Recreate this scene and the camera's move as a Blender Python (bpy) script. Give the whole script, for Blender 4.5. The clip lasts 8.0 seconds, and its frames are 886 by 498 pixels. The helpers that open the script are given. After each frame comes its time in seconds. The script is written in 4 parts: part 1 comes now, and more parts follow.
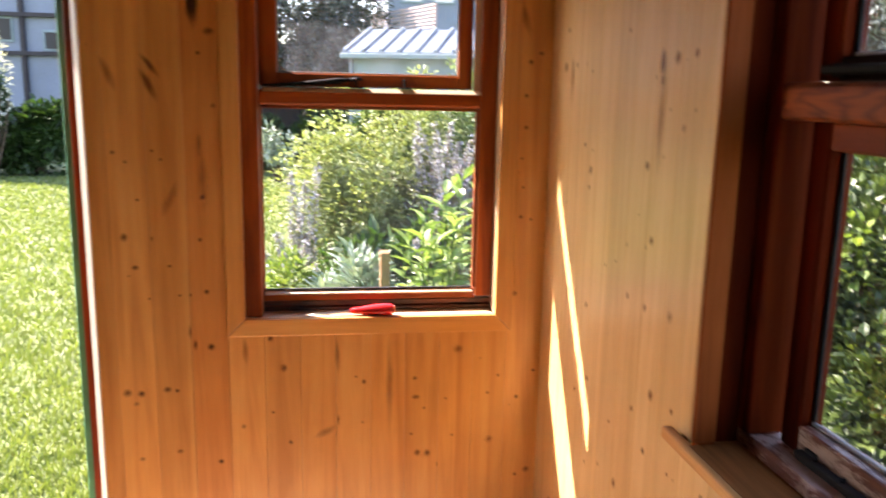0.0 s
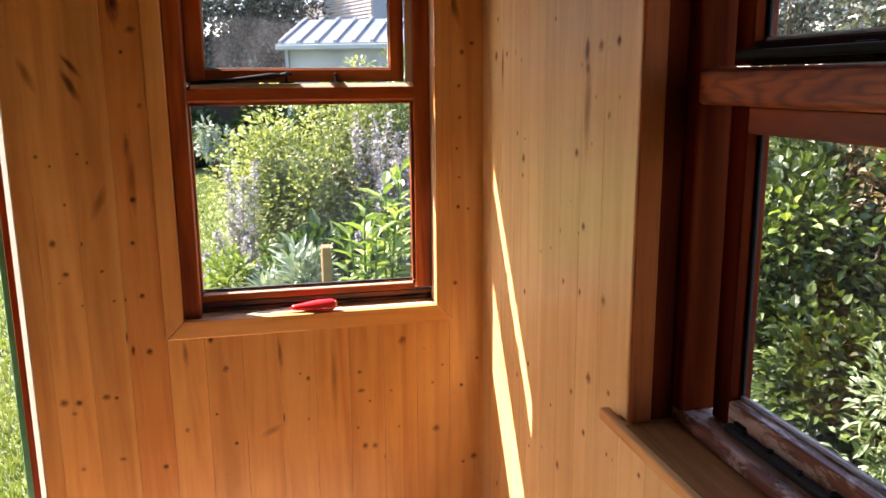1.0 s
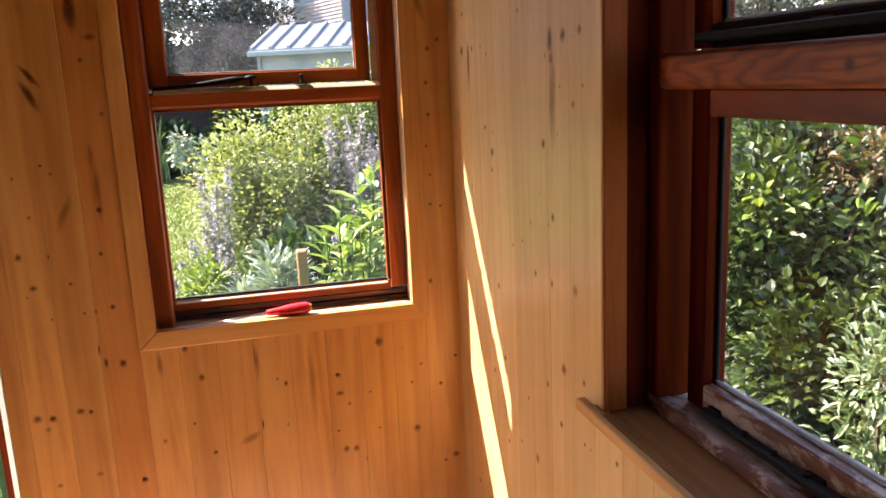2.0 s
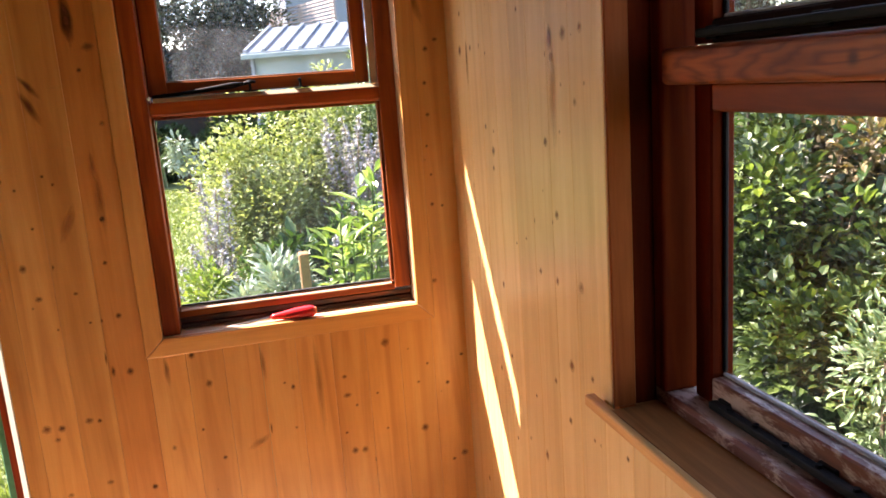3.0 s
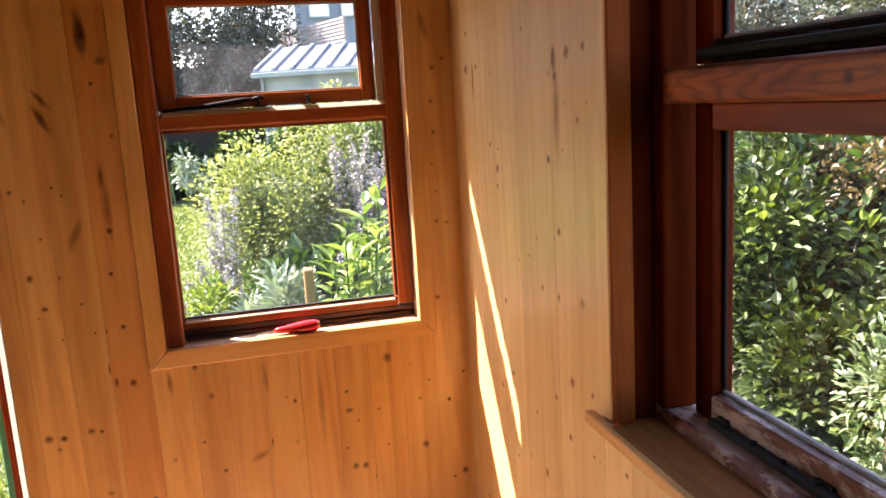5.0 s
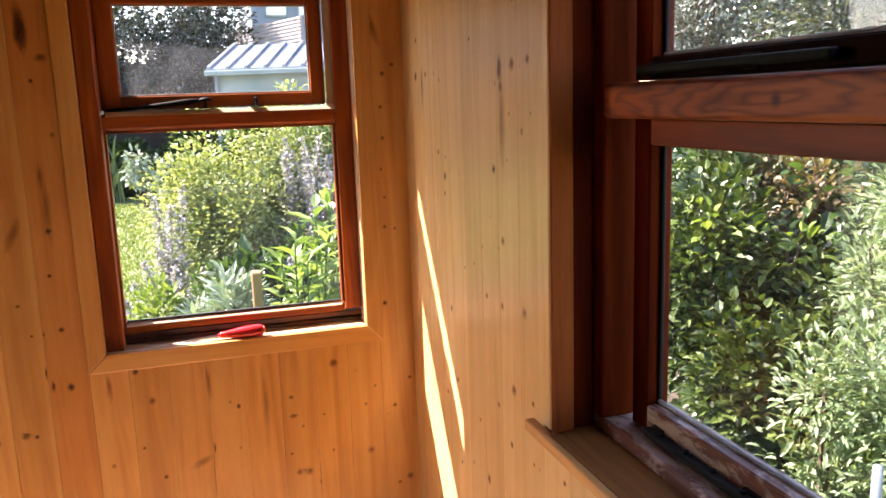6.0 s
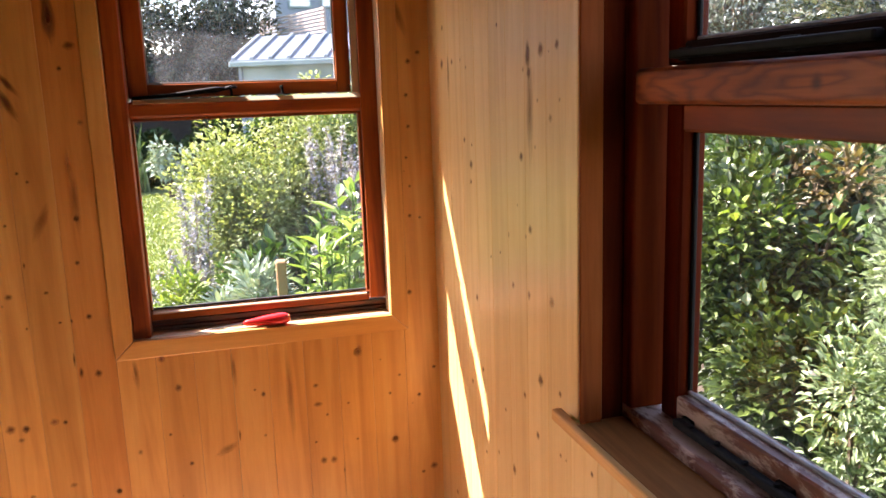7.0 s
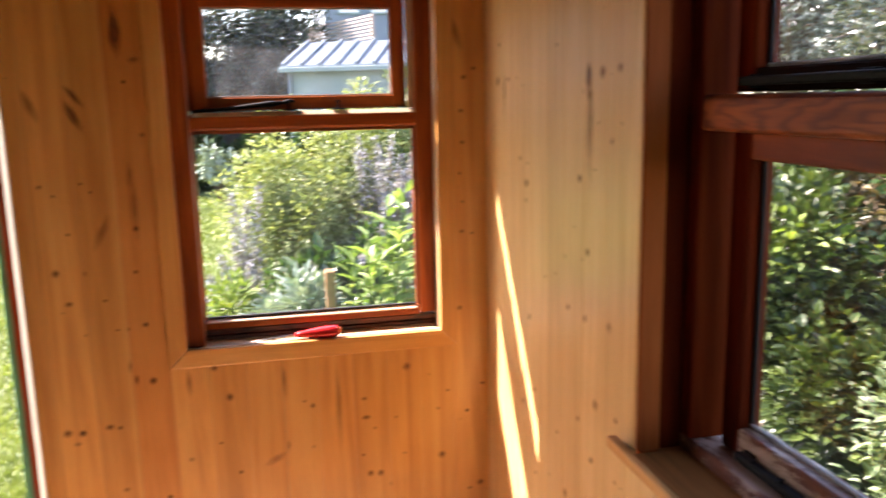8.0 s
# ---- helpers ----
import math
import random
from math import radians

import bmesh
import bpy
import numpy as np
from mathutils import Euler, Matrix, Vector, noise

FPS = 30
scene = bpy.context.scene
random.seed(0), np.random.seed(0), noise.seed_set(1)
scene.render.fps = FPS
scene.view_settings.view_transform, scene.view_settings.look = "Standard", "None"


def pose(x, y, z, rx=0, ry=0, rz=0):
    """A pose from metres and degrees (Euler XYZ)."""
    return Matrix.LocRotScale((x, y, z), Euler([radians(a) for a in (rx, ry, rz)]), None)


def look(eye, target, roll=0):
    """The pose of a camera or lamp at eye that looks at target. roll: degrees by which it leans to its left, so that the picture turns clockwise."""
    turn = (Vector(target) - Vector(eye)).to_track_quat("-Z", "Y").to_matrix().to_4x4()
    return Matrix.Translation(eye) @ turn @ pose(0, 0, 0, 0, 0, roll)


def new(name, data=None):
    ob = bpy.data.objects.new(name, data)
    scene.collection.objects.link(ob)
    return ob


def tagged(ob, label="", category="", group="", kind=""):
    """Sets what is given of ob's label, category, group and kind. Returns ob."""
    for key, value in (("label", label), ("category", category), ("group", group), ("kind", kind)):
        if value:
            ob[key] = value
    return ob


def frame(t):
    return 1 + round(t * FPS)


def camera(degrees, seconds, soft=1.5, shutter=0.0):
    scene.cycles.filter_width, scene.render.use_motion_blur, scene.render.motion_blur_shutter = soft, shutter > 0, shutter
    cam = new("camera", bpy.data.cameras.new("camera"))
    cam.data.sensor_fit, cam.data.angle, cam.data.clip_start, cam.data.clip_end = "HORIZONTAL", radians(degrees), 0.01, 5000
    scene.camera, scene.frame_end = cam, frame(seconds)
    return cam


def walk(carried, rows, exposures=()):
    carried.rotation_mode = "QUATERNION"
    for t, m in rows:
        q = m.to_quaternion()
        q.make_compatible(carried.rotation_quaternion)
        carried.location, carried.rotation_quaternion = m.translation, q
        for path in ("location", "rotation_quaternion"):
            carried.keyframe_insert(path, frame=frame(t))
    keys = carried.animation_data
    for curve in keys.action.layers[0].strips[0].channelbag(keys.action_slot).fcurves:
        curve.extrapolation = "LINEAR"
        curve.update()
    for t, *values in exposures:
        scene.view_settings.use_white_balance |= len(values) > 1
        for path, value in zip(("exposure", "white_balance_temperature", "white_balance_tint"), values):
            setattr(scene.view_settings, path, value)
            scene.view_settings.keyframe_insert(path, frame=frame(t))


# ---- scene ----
EXPO, KELVIN, TINT = 2.80, 7000, 27
cam = camera(58.0, 8.0, soft=1.6, shutter=0.5)
# seconds, eye, yaw, pitch, roll
PATH = [
    (0.0, (-0.554, -1.949, 1.507), -8.54, -11.05, 1.16),
    (0.2, (-0.534, -1.943, 1.502), -10.22, -11.68, -0.19),
    (0.5, (-0.537, -1.952, 1.509), -12.01, -11.81, -0.76),
    (1.0, (-0.535, -1.955, 1.515), -12.42, -11.84, -0.52),
    (1.5, (-0.515, -1.954, 1.513), -12.85, -11.83, -1.10),
    (1.7, (-0.510, -1.951, 1.504), -13.32, -11.77, -1.56),
    (2.8, (-0.528, -1.952, 1.508), -13.51, -12.02, -5.05),
    (3.0, (-0.525, -1.951, 1.511), -13.85, -12.00, -4.15),
    (3.5, (-0.528, -1.953, 1.516), -13.40, -12.43, -3.57),
    (4.0, (-0.528, -1.955, 1.510), -13.11, -11.77, -3.23),
    (4.2, (-0.516, -1.946, 1.507), -12.88, -11.75, -3.52),
    (5.3, (-0.525, -1.970, 1.503), -14.23, -10.23, -3.15),
    (5.5, (-0.513, -1.970, 1.505), -15.24, -10.75, -3.12),
    (6.0, (-0.506, -1.973, 1.512), -16.80, -10.45, -1.92),
    (6.5, (-0.504, -1.974, 1.507), -16.05, -10.46, -1.92),
    (7.0, (-0.511, -1.961, 1.504), -15.18, -10.99, -1.92),
    (7.5, (-0.496, -1.952, 1.514), -16.79, -10.96, -1.90),
    (7.8, (-0.511, -1.947, 1.520), -15.01, -10.22, -1.42),
    (8.0, (-0.532, -1.946, 1.529), -12.14, -10.50, -1.25),
]


def shot(eye, yaw, pitch, roll):
    a, b = radians(yaw), radians(pitch)
    way = Vector((-math.sin(a) * math.cos(b), math.cos(a) * math.cos(b), math.sin(b)))
    return look(eye, Vector(eye) + way, roll)


walk(cam, [(t, shot(e, a, b, c)) for t, e, a, b, c in PATH], exposures=[(t, EXPO + d, KELVIN, TINT) for t, d in ((0.0, 0.06), (0.5, -0.08), (1.0, -0.20), (1.5, -0.22), (3.0, 0.0), (8.0, 0.03))])

# ---- world and sun ----
SUN_WAY = Vector((-1.0, 0.77, 1.30)).normalized()
world = bpy.data.worlds.new("sky")
scene.world = world
world.use_nodes = True
wn, wl = world.node_tree.nodes, world.node_tree.links
sky = wn.new("ShaderNodeTexSky")
sky.sky_type = "NISHITA"
sky.sun_disc = False
sky.sun_elevation = math.asin(SUN_WAY.z)
sky.sun_rotation = math.atan2(SUN_WAY.x, SUN_WAY.y)
wl.new(sky.outputs[0], wn["Background"].inputs[0])
wn["Background"].inputs[1].default_value = 0.15
sun = new("sun", bpy.data.lights.new("sun", "SUN"))
sun.data.energy, sun.data.angle, sun.data.color = 5.0, radians(0.53), (1.0, 0.96, 0.90)
sun.matrix_world = look(SUN_WAY * 20, (0, 0, 0))


# ---- materials ----
def nodes_of(name):
    m = bpy.data.materials.new(name)
    m.use_nodes = True
    return m, m.node_tree.nodes, m.node_tree.links, m.node_tree.nodes["Principled BSDF"]


def ramp(n, stops):
    r = n.new("ShaderNodeValToRGB")
    el = r.color_ramp.elements
    while len(el) < len(stops):
        el.new(0.5)
    for e, (p, c) in zip(el, stops):
        e.position, e.color = p, (*c, 1)
    return r


def mixer(n, l, kind, fac, a, b):
    m = n.new("ShaderNodeMix")
    m.data_type, m.blend_type = "RGBA", kind
    for sock, v in ((0, fac), (6, a), (7, b)):
        if isinstance(v, (int, float)):
            m.inputs[sock].default_value = v
        elif isinstance(v, tuple):
            m.inputs[sock].default_value = (*v, 1)
        else:
            l.new(v, m.inputs[sock])
    return m.outputs[2]


def coords(n, l, scale, world_space=True):
    mp = n.new("ShaderNodeMapping")
    mp.inputs["Scale"].default_value = scale
    if world_space:
        l.new(n.new("ShaderNodeNewGeometry").outputs["Position"], mp.inputs[0])
    else:
        l.new(n.new("ShaderNodeTexCoord").outputs["Object"], mp.inputs[0])
    return mp.outputs[0]


def noise_tex(n, l, vec, scale, detail=4, rough=0.55, warp=0.0):
    t = n.new("ShaderNodeTexNoise")
    t.inputs["Scale"].default_value = scale
    t.inputs["Detail"].default_value = detail
    t.inputs["Roughness"].default_value = rough
    t.inputs["Distortion"].default_value = warp
    l.new(vec, t.inputs["Vector"])
    return t.outputs["Fac"]


def wood(name, dark, mid, light, axis="z", rough=0.35, vary=0.2, coat=0.5, streak=1.0, wear=None, spec=0.5):
    """Planed timber with its grain along one world axis."""
    m, n, l, b = nodes_of(name)
    k = {"x": (0.06, 1, 1), "y": (1, 0.06, 1), "z": (1, 1, 0.06)}[axis]
    rnd = n.new("ShaderNodeObjectInfo").outputs["Random"]
    off = n.new("ShaderNodeVectorMath")
    off.operation = "MULTIPLY_ADD"
    l.new(rnd, off.inputs[0])
    off.inputs[1].default_value = (3.1, 7.7, 5.3)
    l.new(n.new("ShaderNodeNewGeometry").outputs["Position"], off.inputs[2])
    mp = n.new("ShaderNodeMapping")
    mp.inputs["Scale"].default_value = k
    l.new(off.outputs[0], mp.inputs[0])
    v = mp.outputs[0]
    broad = noise_tex(n, l, v, 22, 3, 0.5, 1.2)
    fine = noise_tex(n, l, v, 190, 4, 0.6, 0.3)
    c = ramp(n, [(0.30, dark), (0.52, mid), (0.75, light)])
    l.new(broad, c.inputs[0])
    fr = ramp(n, [(0.35, (0.72, 0.66, 0.60)), (0.62, (1, 1, 1))])
    l.new(fine, fr.inputs[0])
    col = mixer(n, l, "MULTIPLY", 0.45 * streak, c.outputs[0], fr.outputs[0])
    tone = ramp(n, [(0.0, (1 - vary, 1 - vary * 1.15, 1 - vary * 1.3)), (1.0, (1.0, 1.0, 1.0))])
    l.new(rnd, tone.inputs[0])
    col = mixer(n, l, "MULTIPLY", 1.0, col, tone.outputs[0])
    patch = noise_tex(n, l, coords(n, l, (1, 1, 1)), 3.1, 3)
    pr = ramp(n, [(0.35, (0.86, 0.80, 0.74)), (0.65, (1, 1, 1))])
    l.new(patch, pr.inputs[0])
    col = mixer(n, l, "MULTIPLY", 0.8, col, pr.outputs[0])
    if wear:
        wv = noise_tex(n, l, coords(n, l, tuple(1.0 if c == 1 else 0.3 for c in k)), 26, 6, 0.72, 0.5)
        wr = ramp(n, [(0.47, (0, 0, 0)), (0.55, (1, 1, 1))])
        l.new(wv, wr.inputs[0])
        col = mixer(n, l, "MIX", wr.outputs[0], col, wear)
    l.new(col, b.inputs["Base Color"])
    b.inputs["Roughness"].default_value = rough
    b.inputs["Coat Weight"].default_value = coat
    b.inputs["Specular IOR Level"].default_value = spec
    b.inputs["Coat Roughness"].default_value = 0.24
    bp = n.new("ShaderNodeBump")
    bp.inputs["Strength"].default_value = 0.12
    bp.inputs["Distance"].default_value = 0.002
    l.new(fine, bp.inputs["Height"])
    l.new(bp.outputs[0], b.inputs["Normal"])
    return m


def swirl_wood(name, knot):
    """Stained softwood cut so that its rings loop round a knot and run out along y."""
    m = wood(name, (0.18, 0.034, 0.007), (0.30, 0.066, 0.012), (0.39, 0.100, 0.018), "y", rough=0.5, coat=0.03, vary=0.05, spec=0.2)
    n, l = m.node_tree.nodes, m.node_tree.links
    b = n["Principled BSDF"]
    was = b.inputs["Base Color"].links[0].from_socket
    rel = n.new("ShaderNodeVectorMath")
    rel.operation = "SUBTRACT"
    l.new(n.new("ShaderNodeNewGeometry").outputs["Position"], rel.inputs[0])
    rel.inputs[1].default_value = knot
    flat = n.new("ShaderNodeVectorMath")
    flat.operation = "MULTIPLY"
    l.new(rel.outputs[0], flat.inputs[0])
    flat.inputs[1].default_value = (0.3, 0.17, 1.0)
    far = n.new("ShaderNodeVectorMath")
    far.operation = "LENGTH"
    l.new(flat.outputs[0], far.inputs[0])
    wob = noise_tex(n, l, flat.outputs[0], 42, 2, 0.5, 0.5)
    field = n.new("ShaderNodeMath")
    field.operation = "MULTIPLY_ADD"
    l.new(wob, field.inputs[0])
    field.inputs[1].default_value = 0.030
    l.new(far.outputs["Value"], field.inputs[2])
    ring = n.new("ShaderNodeMath")
    ring.operation = "PINGPONG"
    l.new(field.outputs[0], ring.inputs[0])
    ring.inputs[1].default_value = 0.0055
    r = ramp(n, [(0.0, (0.40, 0.24, 0.16)), (0.0014, (0.88, 0.82, 0.78)), (0.0036, (1, 1, 1))])
    l.new(ring.outputs[0], r.inputs[0])
    col = mixer(n, l, "MULTIPLY", 0.8, was, r.outputs[0])
    heart = n.new("ShaderNodeVectorMath")
    heart.operation = "LENGTH"
    l.new(rel.outputs[0], heart.inputs[0])
    hr = ramp(n, [(0.003, (0.20, 0.10, 0.07)), (0.010, (1, 1, 1))])
    l.new(heart.outputs["Value"], hr.inputs[0])
    l.new(mixer(n, l, "MULTIPLY", 1.0, col, hr.outputs[0]), b.inputs["Base Color"])
    return m


PINE_D, PINE_M, PINE_L = (0.64, 0.295, 0.078), (0.78, 0.398, 0.116), (0.84, 0.474, 0.158)
pine_z = wood("pine_upright", PINE_D, PINE_M, PINE_L, "z", vary=0.15, streak=0.4)
pine_red = wood("reddish_pine_upright", (0.56, 0.215, 0.050), (0.69, 0.300, 0.078), (0.76, 0.370, 0.110), "z", vary=0.05, streak=0.5)
# Paler copy of the pine; whiter daylight on the east boards is coloured in.
pine_daylit = wood("daylit_pine_upright", (0.64, 0.400, 0.155), (0.73, 0.480, 0.205), (0.79, 0.550, 0.260), "z", vary=0.10, streak=0.4, coat=0.4)
pine_x = wood("pine_level", PINE_D, PINE_M, PINE_L, "x", vary=0.08, streak=0.5)
pine_y = wood("pine_level_east", PINE_D, PINE_M, PINE_L, "y", vary=0.08, streak=0.5)
RED_D, RED_M, RED_L = (0.060, 0.013, 0.004), (0.17, 0.040, 0.009), (0.29, 0.080, 0.018)
stain_x = wood("stained_level", (0.13, 0.022, 0.004), (0.36, 0.080, 0.013), (0.50, 0.140, 0.024), "x", rough=0.45, coat=0.05, spec=0.3)
stain_z = wood("stained_upright", (0.13, 0.022, 0.004), (0.36, 0.080, 0.013), (0.50, 0.140, 0.024), "z", rough=0.45, coat=0.05, spec=0.3)
# Darker copies of the stain; shade in the recessed east frame is coloured in.
stain_shade_ez = wood("shade_stained_upright_east", (0.040, 0.004, 0.001), (0.11, 0.013, 0.002), (0.19, 0.028, 0.004), "z", rough=0.65, coat=0.0, spec=0.03)
stain_shade_post = wood("shade_stained_post_east", (0.09, 0.010, 0.0015), (0.20, 0.027, 0.004), (0.30, 0.052, 0.007), "z", rough=0.6, coat=0.0, spec=0.05)
# Near-black rail colour stands for shade under the upper east pane.
shade_rail = wood("shade_rail_east", (0.008, 0.002, 0.001), (0.018, 0.004, 0.0015), (0.035, 0.008, 0.002), "y", rough=0.7, coat=0.0, spec=0.05)
dark_board = wood("dark_roof_board", (0.05, 0.028, 0.016), (0.08, 0.045, 0.026), (0.11, 0.065, 0.04), "y", rough=0.7, coat=0.0)
stain_y = wood("stained_level_east", (0.13, 0.020, 0.003), (0.26, 0.047, 0.006), (0.35, 0.076, 0.010), "y", rough=0.5, coat=0.03, spec=0.2)
stain_swirl = swirl_wood("stained_swirl", (0.060, -1.284, 1.503))
worn_y = wood("worn_sill", RED_D, RED_M, RED_L, "y", rough=0.55, coat=0.0, wear=(0.42, 0.29, 0.22))
worn_x = wood("worn_sill_north", (0.040, 0.008, 0.003), (0.15, 0.034, 0.008), (0.30, 0.085, 0.020), "x", rough=0.6, coat=0.0, wear=(0.025, 0.010, 0.006))
# Pine paled: sunlight on the north window's strips is put into the colour.
sun_pale_z = wood("sun_paled_upright", (0.62, 0.46, 0.30), (0.74, 0.58, 0.40), (0.80, 0.66, 0.48), "z", rough=0.5)
sun_pale_x = wood("sun_paled_level", (0.66, 0.50, 0.34), (0.76, 0.60, 0.43), (0.82, 0.68, 0.52), "x", rough=0.5, vary=0.05)
stool_y = wood("stool_timber", (0.54, 0.25, 0.070), (0.65, 0.33, 0.105), (0.72, 0.40, 0.14), "y", vary=0.05, rough=0.5, coat=0.05, spec=0.3)
lining_z = wood("lining_timber", (0.26, 0.055, 0.012), (0.35, 0.082, 0.017), (0.43, 0.115, 0.026), "z", vary=0.05, rough=0.6, coat=0.0, spec=0.08)
board_y = wood("stained_board", (0.21, 0.080, 0.022), (0.30, 0.115, 0.034), (0.37, 0.155, 0.05), "y", vary=0.05, rough=0.6, coat=0.0, spec=0.06)
floor_y = wood("floor_timber", (0.66, 0.46, 0.27), (0.74, 0.54, 0.34), (0.80, 0.62, 0.42), "y", rough=0.5)


def plain(name, col, rough=0.5, metal=0.0, mottle=0.3, size=6.0, bump=0.0, space=True):
    m, n, l, b = nodes_of(name)
    v = coords(n, l, (1, 1, 1), space)
    a = noise_tex(n, l, v, size, 4)
    c = noise_tex(n, l, v, size * 11, 4)
    r = ramp(n, [(0.3, tuple(x * (1 - mottle) for x in col)), (0.7, col)])
    l.new(a, r.inputs[0])
    q = ramp(n, [(0.3, (1 - mottle * 0.6,) * 3), (0.7, (1, 1, 1))])
    l.new(c, q.inputs[0])
    l.new(mixer(n, l, "MULTIPLY", 1.0, r.outputs[0], q.outputs[0]), b.inputs["Base Color"])
    b.inputs["Roughness"].default_value = rough
    b.inputs["Metallic"].default_value = metal
    if bump:
        bp = n.new("ShaderNodeBump")
        bp.inputs["Strength"].default_value = bump
        bp.inputs["Distance"].default_value = 0.004
        l.new(c, bp.inputs["Height"])
        l.new(bp.outputs[0], b.inputs["Normal"])
    return m


cream_paint = plain("cream_paint", (0.80, 0.74, 0.64), 0.45, 0, 0.12, 8)
green_paint = plain("green_paint", (0.10, 0.46, 0.29), 0.4)
black_iron = plain("black_iron", (0.010, 0.008, 0.008), 0.7, 0.0, 0.4, 60)
black_iron.node_tree.nodes["Principled BSDF"].inputs["Specular IOR Level"].default_value = 0.2
steel = plain("steel", (0.45, 0.45, 0.46), 0.3, 1.0, 0.2, 40)
red_plastic = plain("red_plastic", (0.62, 0.022, 0.025), 0.22, 0, 0.12, 30)
orange_plastic = plain("amber_plastic", (0.75, 0.16, 0.03), 0.3, 0, 0.1, 30)
putty = plain("putty", (0.42, 0.40, 0.38), 0.7, 0, 0.4, 30)
seal_dark = plain("dark_seal", (0.02, 0.018, 0.016), 0.6, 0, 0.4, 30)


def glass_mat(name, low, high):
    m, n, l, b = nodes_of(name)
    n.remove(b)
    out = n["Material Output"]
    tr, gl, mx = n.new("ShaderNodeBsdfTransparent"), n.new("ShaderNodeBsdfGlossy"), n.new("ShaderNodeMixShader")
    tr.inputs[0].default_value = (0.95, 0.965, 0.95, 1)
    gl.inputs["Roughness"].default_value = 0.03
    lw = n.new("ShaderNodeLayerWeight")
    fr = ramp(n, [(0.0, (0.03, 0.03, 0.03)), (0.55, (0.04, 0.04, 0.04)), (0.80, (0.14, 0.14, 0.14)), (1.0, (0.9, 0.9, 0.9))])
    l.new(lw.outputs["Facing"], fr.inputs[0])
    l.new(fr.outputs[0], mx.inputs[0])
    l.new(tr.outputs[0], mx.inputs[1])
    l.new(gl.outputs[0], mx.inputs[2])
    # thin dust that thickens in blotches
    df = n.new("ShaderNodeBsdfTranslucent")
    df.inputs[0].default_value = (0.70, 0.75, 0.82, 1)
    dust = noise_tex(n, l, coords(n, l, (1, 1, 1)), 14, 5, 0.65)
    dr = ramp(n, [(0.40, (low,) * 3), (0.75, (high,) * 3)])
    l.new(dust, dr.inputs[0])
    m2 = n.new("ShaderNodeMixShader")
    l.new(dr.outputs[0], m2.inputs[0])
    l.new(mx.outputs[0], m2.inputs[1])
    l.new(df.outputs[0], m2.inputs[2])
    l.new(m2.outputs[0], out.inputs[0])
    return m


glass = glass_mat("window_glass", 0.001, 0.006)
dusty_glass = glass_mat("dusty_window_glass", 0.008, 0.026)


def knot_mat(name, core, ring, cover=0.85):
    """A soft-edged knot: dark heart, brown ring, clear rim."""
    m, n, l, b = nodes_of(name)
    out = n["Material Output"]
    tc = n.new("ShaderNodeTexCoord")
    ln = n.new("ShaderNodeVectorMath")
    ln.operation = "LENGTH"
    l.new(tc.outputs["Object"], ln.inputs[0])
    rnd = n.new("ShaderNodeObjectInfo").outputs["Random"]
    wob = n.new("ShaderNodeTexNoise")
    wob.inputs["Scale"].default_value = 1.6
    l.new(tc.outputs["Object"], wob.inputs["Vector"])
    ad = n.new("ShaderNodeMath")
    ad.operation = "MULTIPLY_ADD"
    l.new(wob.outputs["Fac"], ad.inputs[0])
    ad.inputs[1].default_value = 0.5
    l.new(ln.outputs["Value"], ad.inputs[2])
    c = ramp(n, [(0.25, core), (0.75, ring)])
    l.new(ad.outputs[0], c.inputs[0])
    al = ramp(n, [(0.40, (cover,) * 3), (0.72, (cover * 0.5,) * 3), (1.0, (0, 0, 0))])
    l.new(ad.outputs[0], al.inputs[0])
    l.new(c.outputs[0], b.inputs["Base Color"])
    b.inputs["Roughness"].default_value = 0.4
    tr, mx = n.new("ShaderNodeBsdfTransparent"), n.new("ShaderNodeMixShader")
    l.new(al.outputs[0], mx.inputs[0])
    l.new(tr.outputs[0], mx.inputs[1])
    l.new(b.outputs[0], mx.inputs[2])
    l.new(mx.outputs[0], out.inputs[0])
    return m


knot_brown = knot_mat("knot_brown", (0.20, 0.055, 0.012), (0.44, 0.165, 0.042), 0.7)
knot_dark = knot_mat("knot_dark", (0.075, 0.016, 0.004), (0.26, 0.075, 0.018), 0.82)
knot_red = knot_mat("dark_resin_streak", (0.13, 0.03, 0.007), (0.36, 0.12, 0.03), 0.8)
knot_faint = knot_mat("resin_streak", (0.38, 0.135, 0.033), (0.52, 0.23, 0.068), 0.5)


def leaf(name, a, b2, c2, gloss=0.45, trans=0.35):
    m, n, l, b = nodes_of(name)
    g = n.new("ShaderNodeNewGeometry")
    r = ramp(n, [(0.0, a), (0.55, b2), (1.0, c2)])
    l.new(g.outputs["Random Per Island"], r.inputs[0])
    big = noise_tex(n, l, coords(n, l, (1, 1, 1)), 4.0, 2)
    br = ramp(n, [(0.3, (0.72, 0.75, 0.7)), (0.7, (1, 1, 1))])
    l.new(big, br.inputs[0])
    col = mixer(n, l, "MULTIPLY", 1.0, r.outputs[0], br.outputs[0])
    l.new(col, b.inputs["Base Color"])
    b.inputs["Roughness"].default_value = gloss
    t, mx = n.new("ShaderNodeBsdfTranslucent"), n.new("ShaderNodeMixShader")
    l.new(mixer(n, l, "MULTIPLY", 1.0, col, (1.0, 1.0, 0.45)), t.inputs[0])
    mx.inputs[0].default_value = trans
    l.new(b.outputs[0], mx.inputs[1])
    l.new(t.outputs[0], mx.inputs[2])
    l.new(mx.outputs[0], n["Material Output"].inputs[0])
    return m


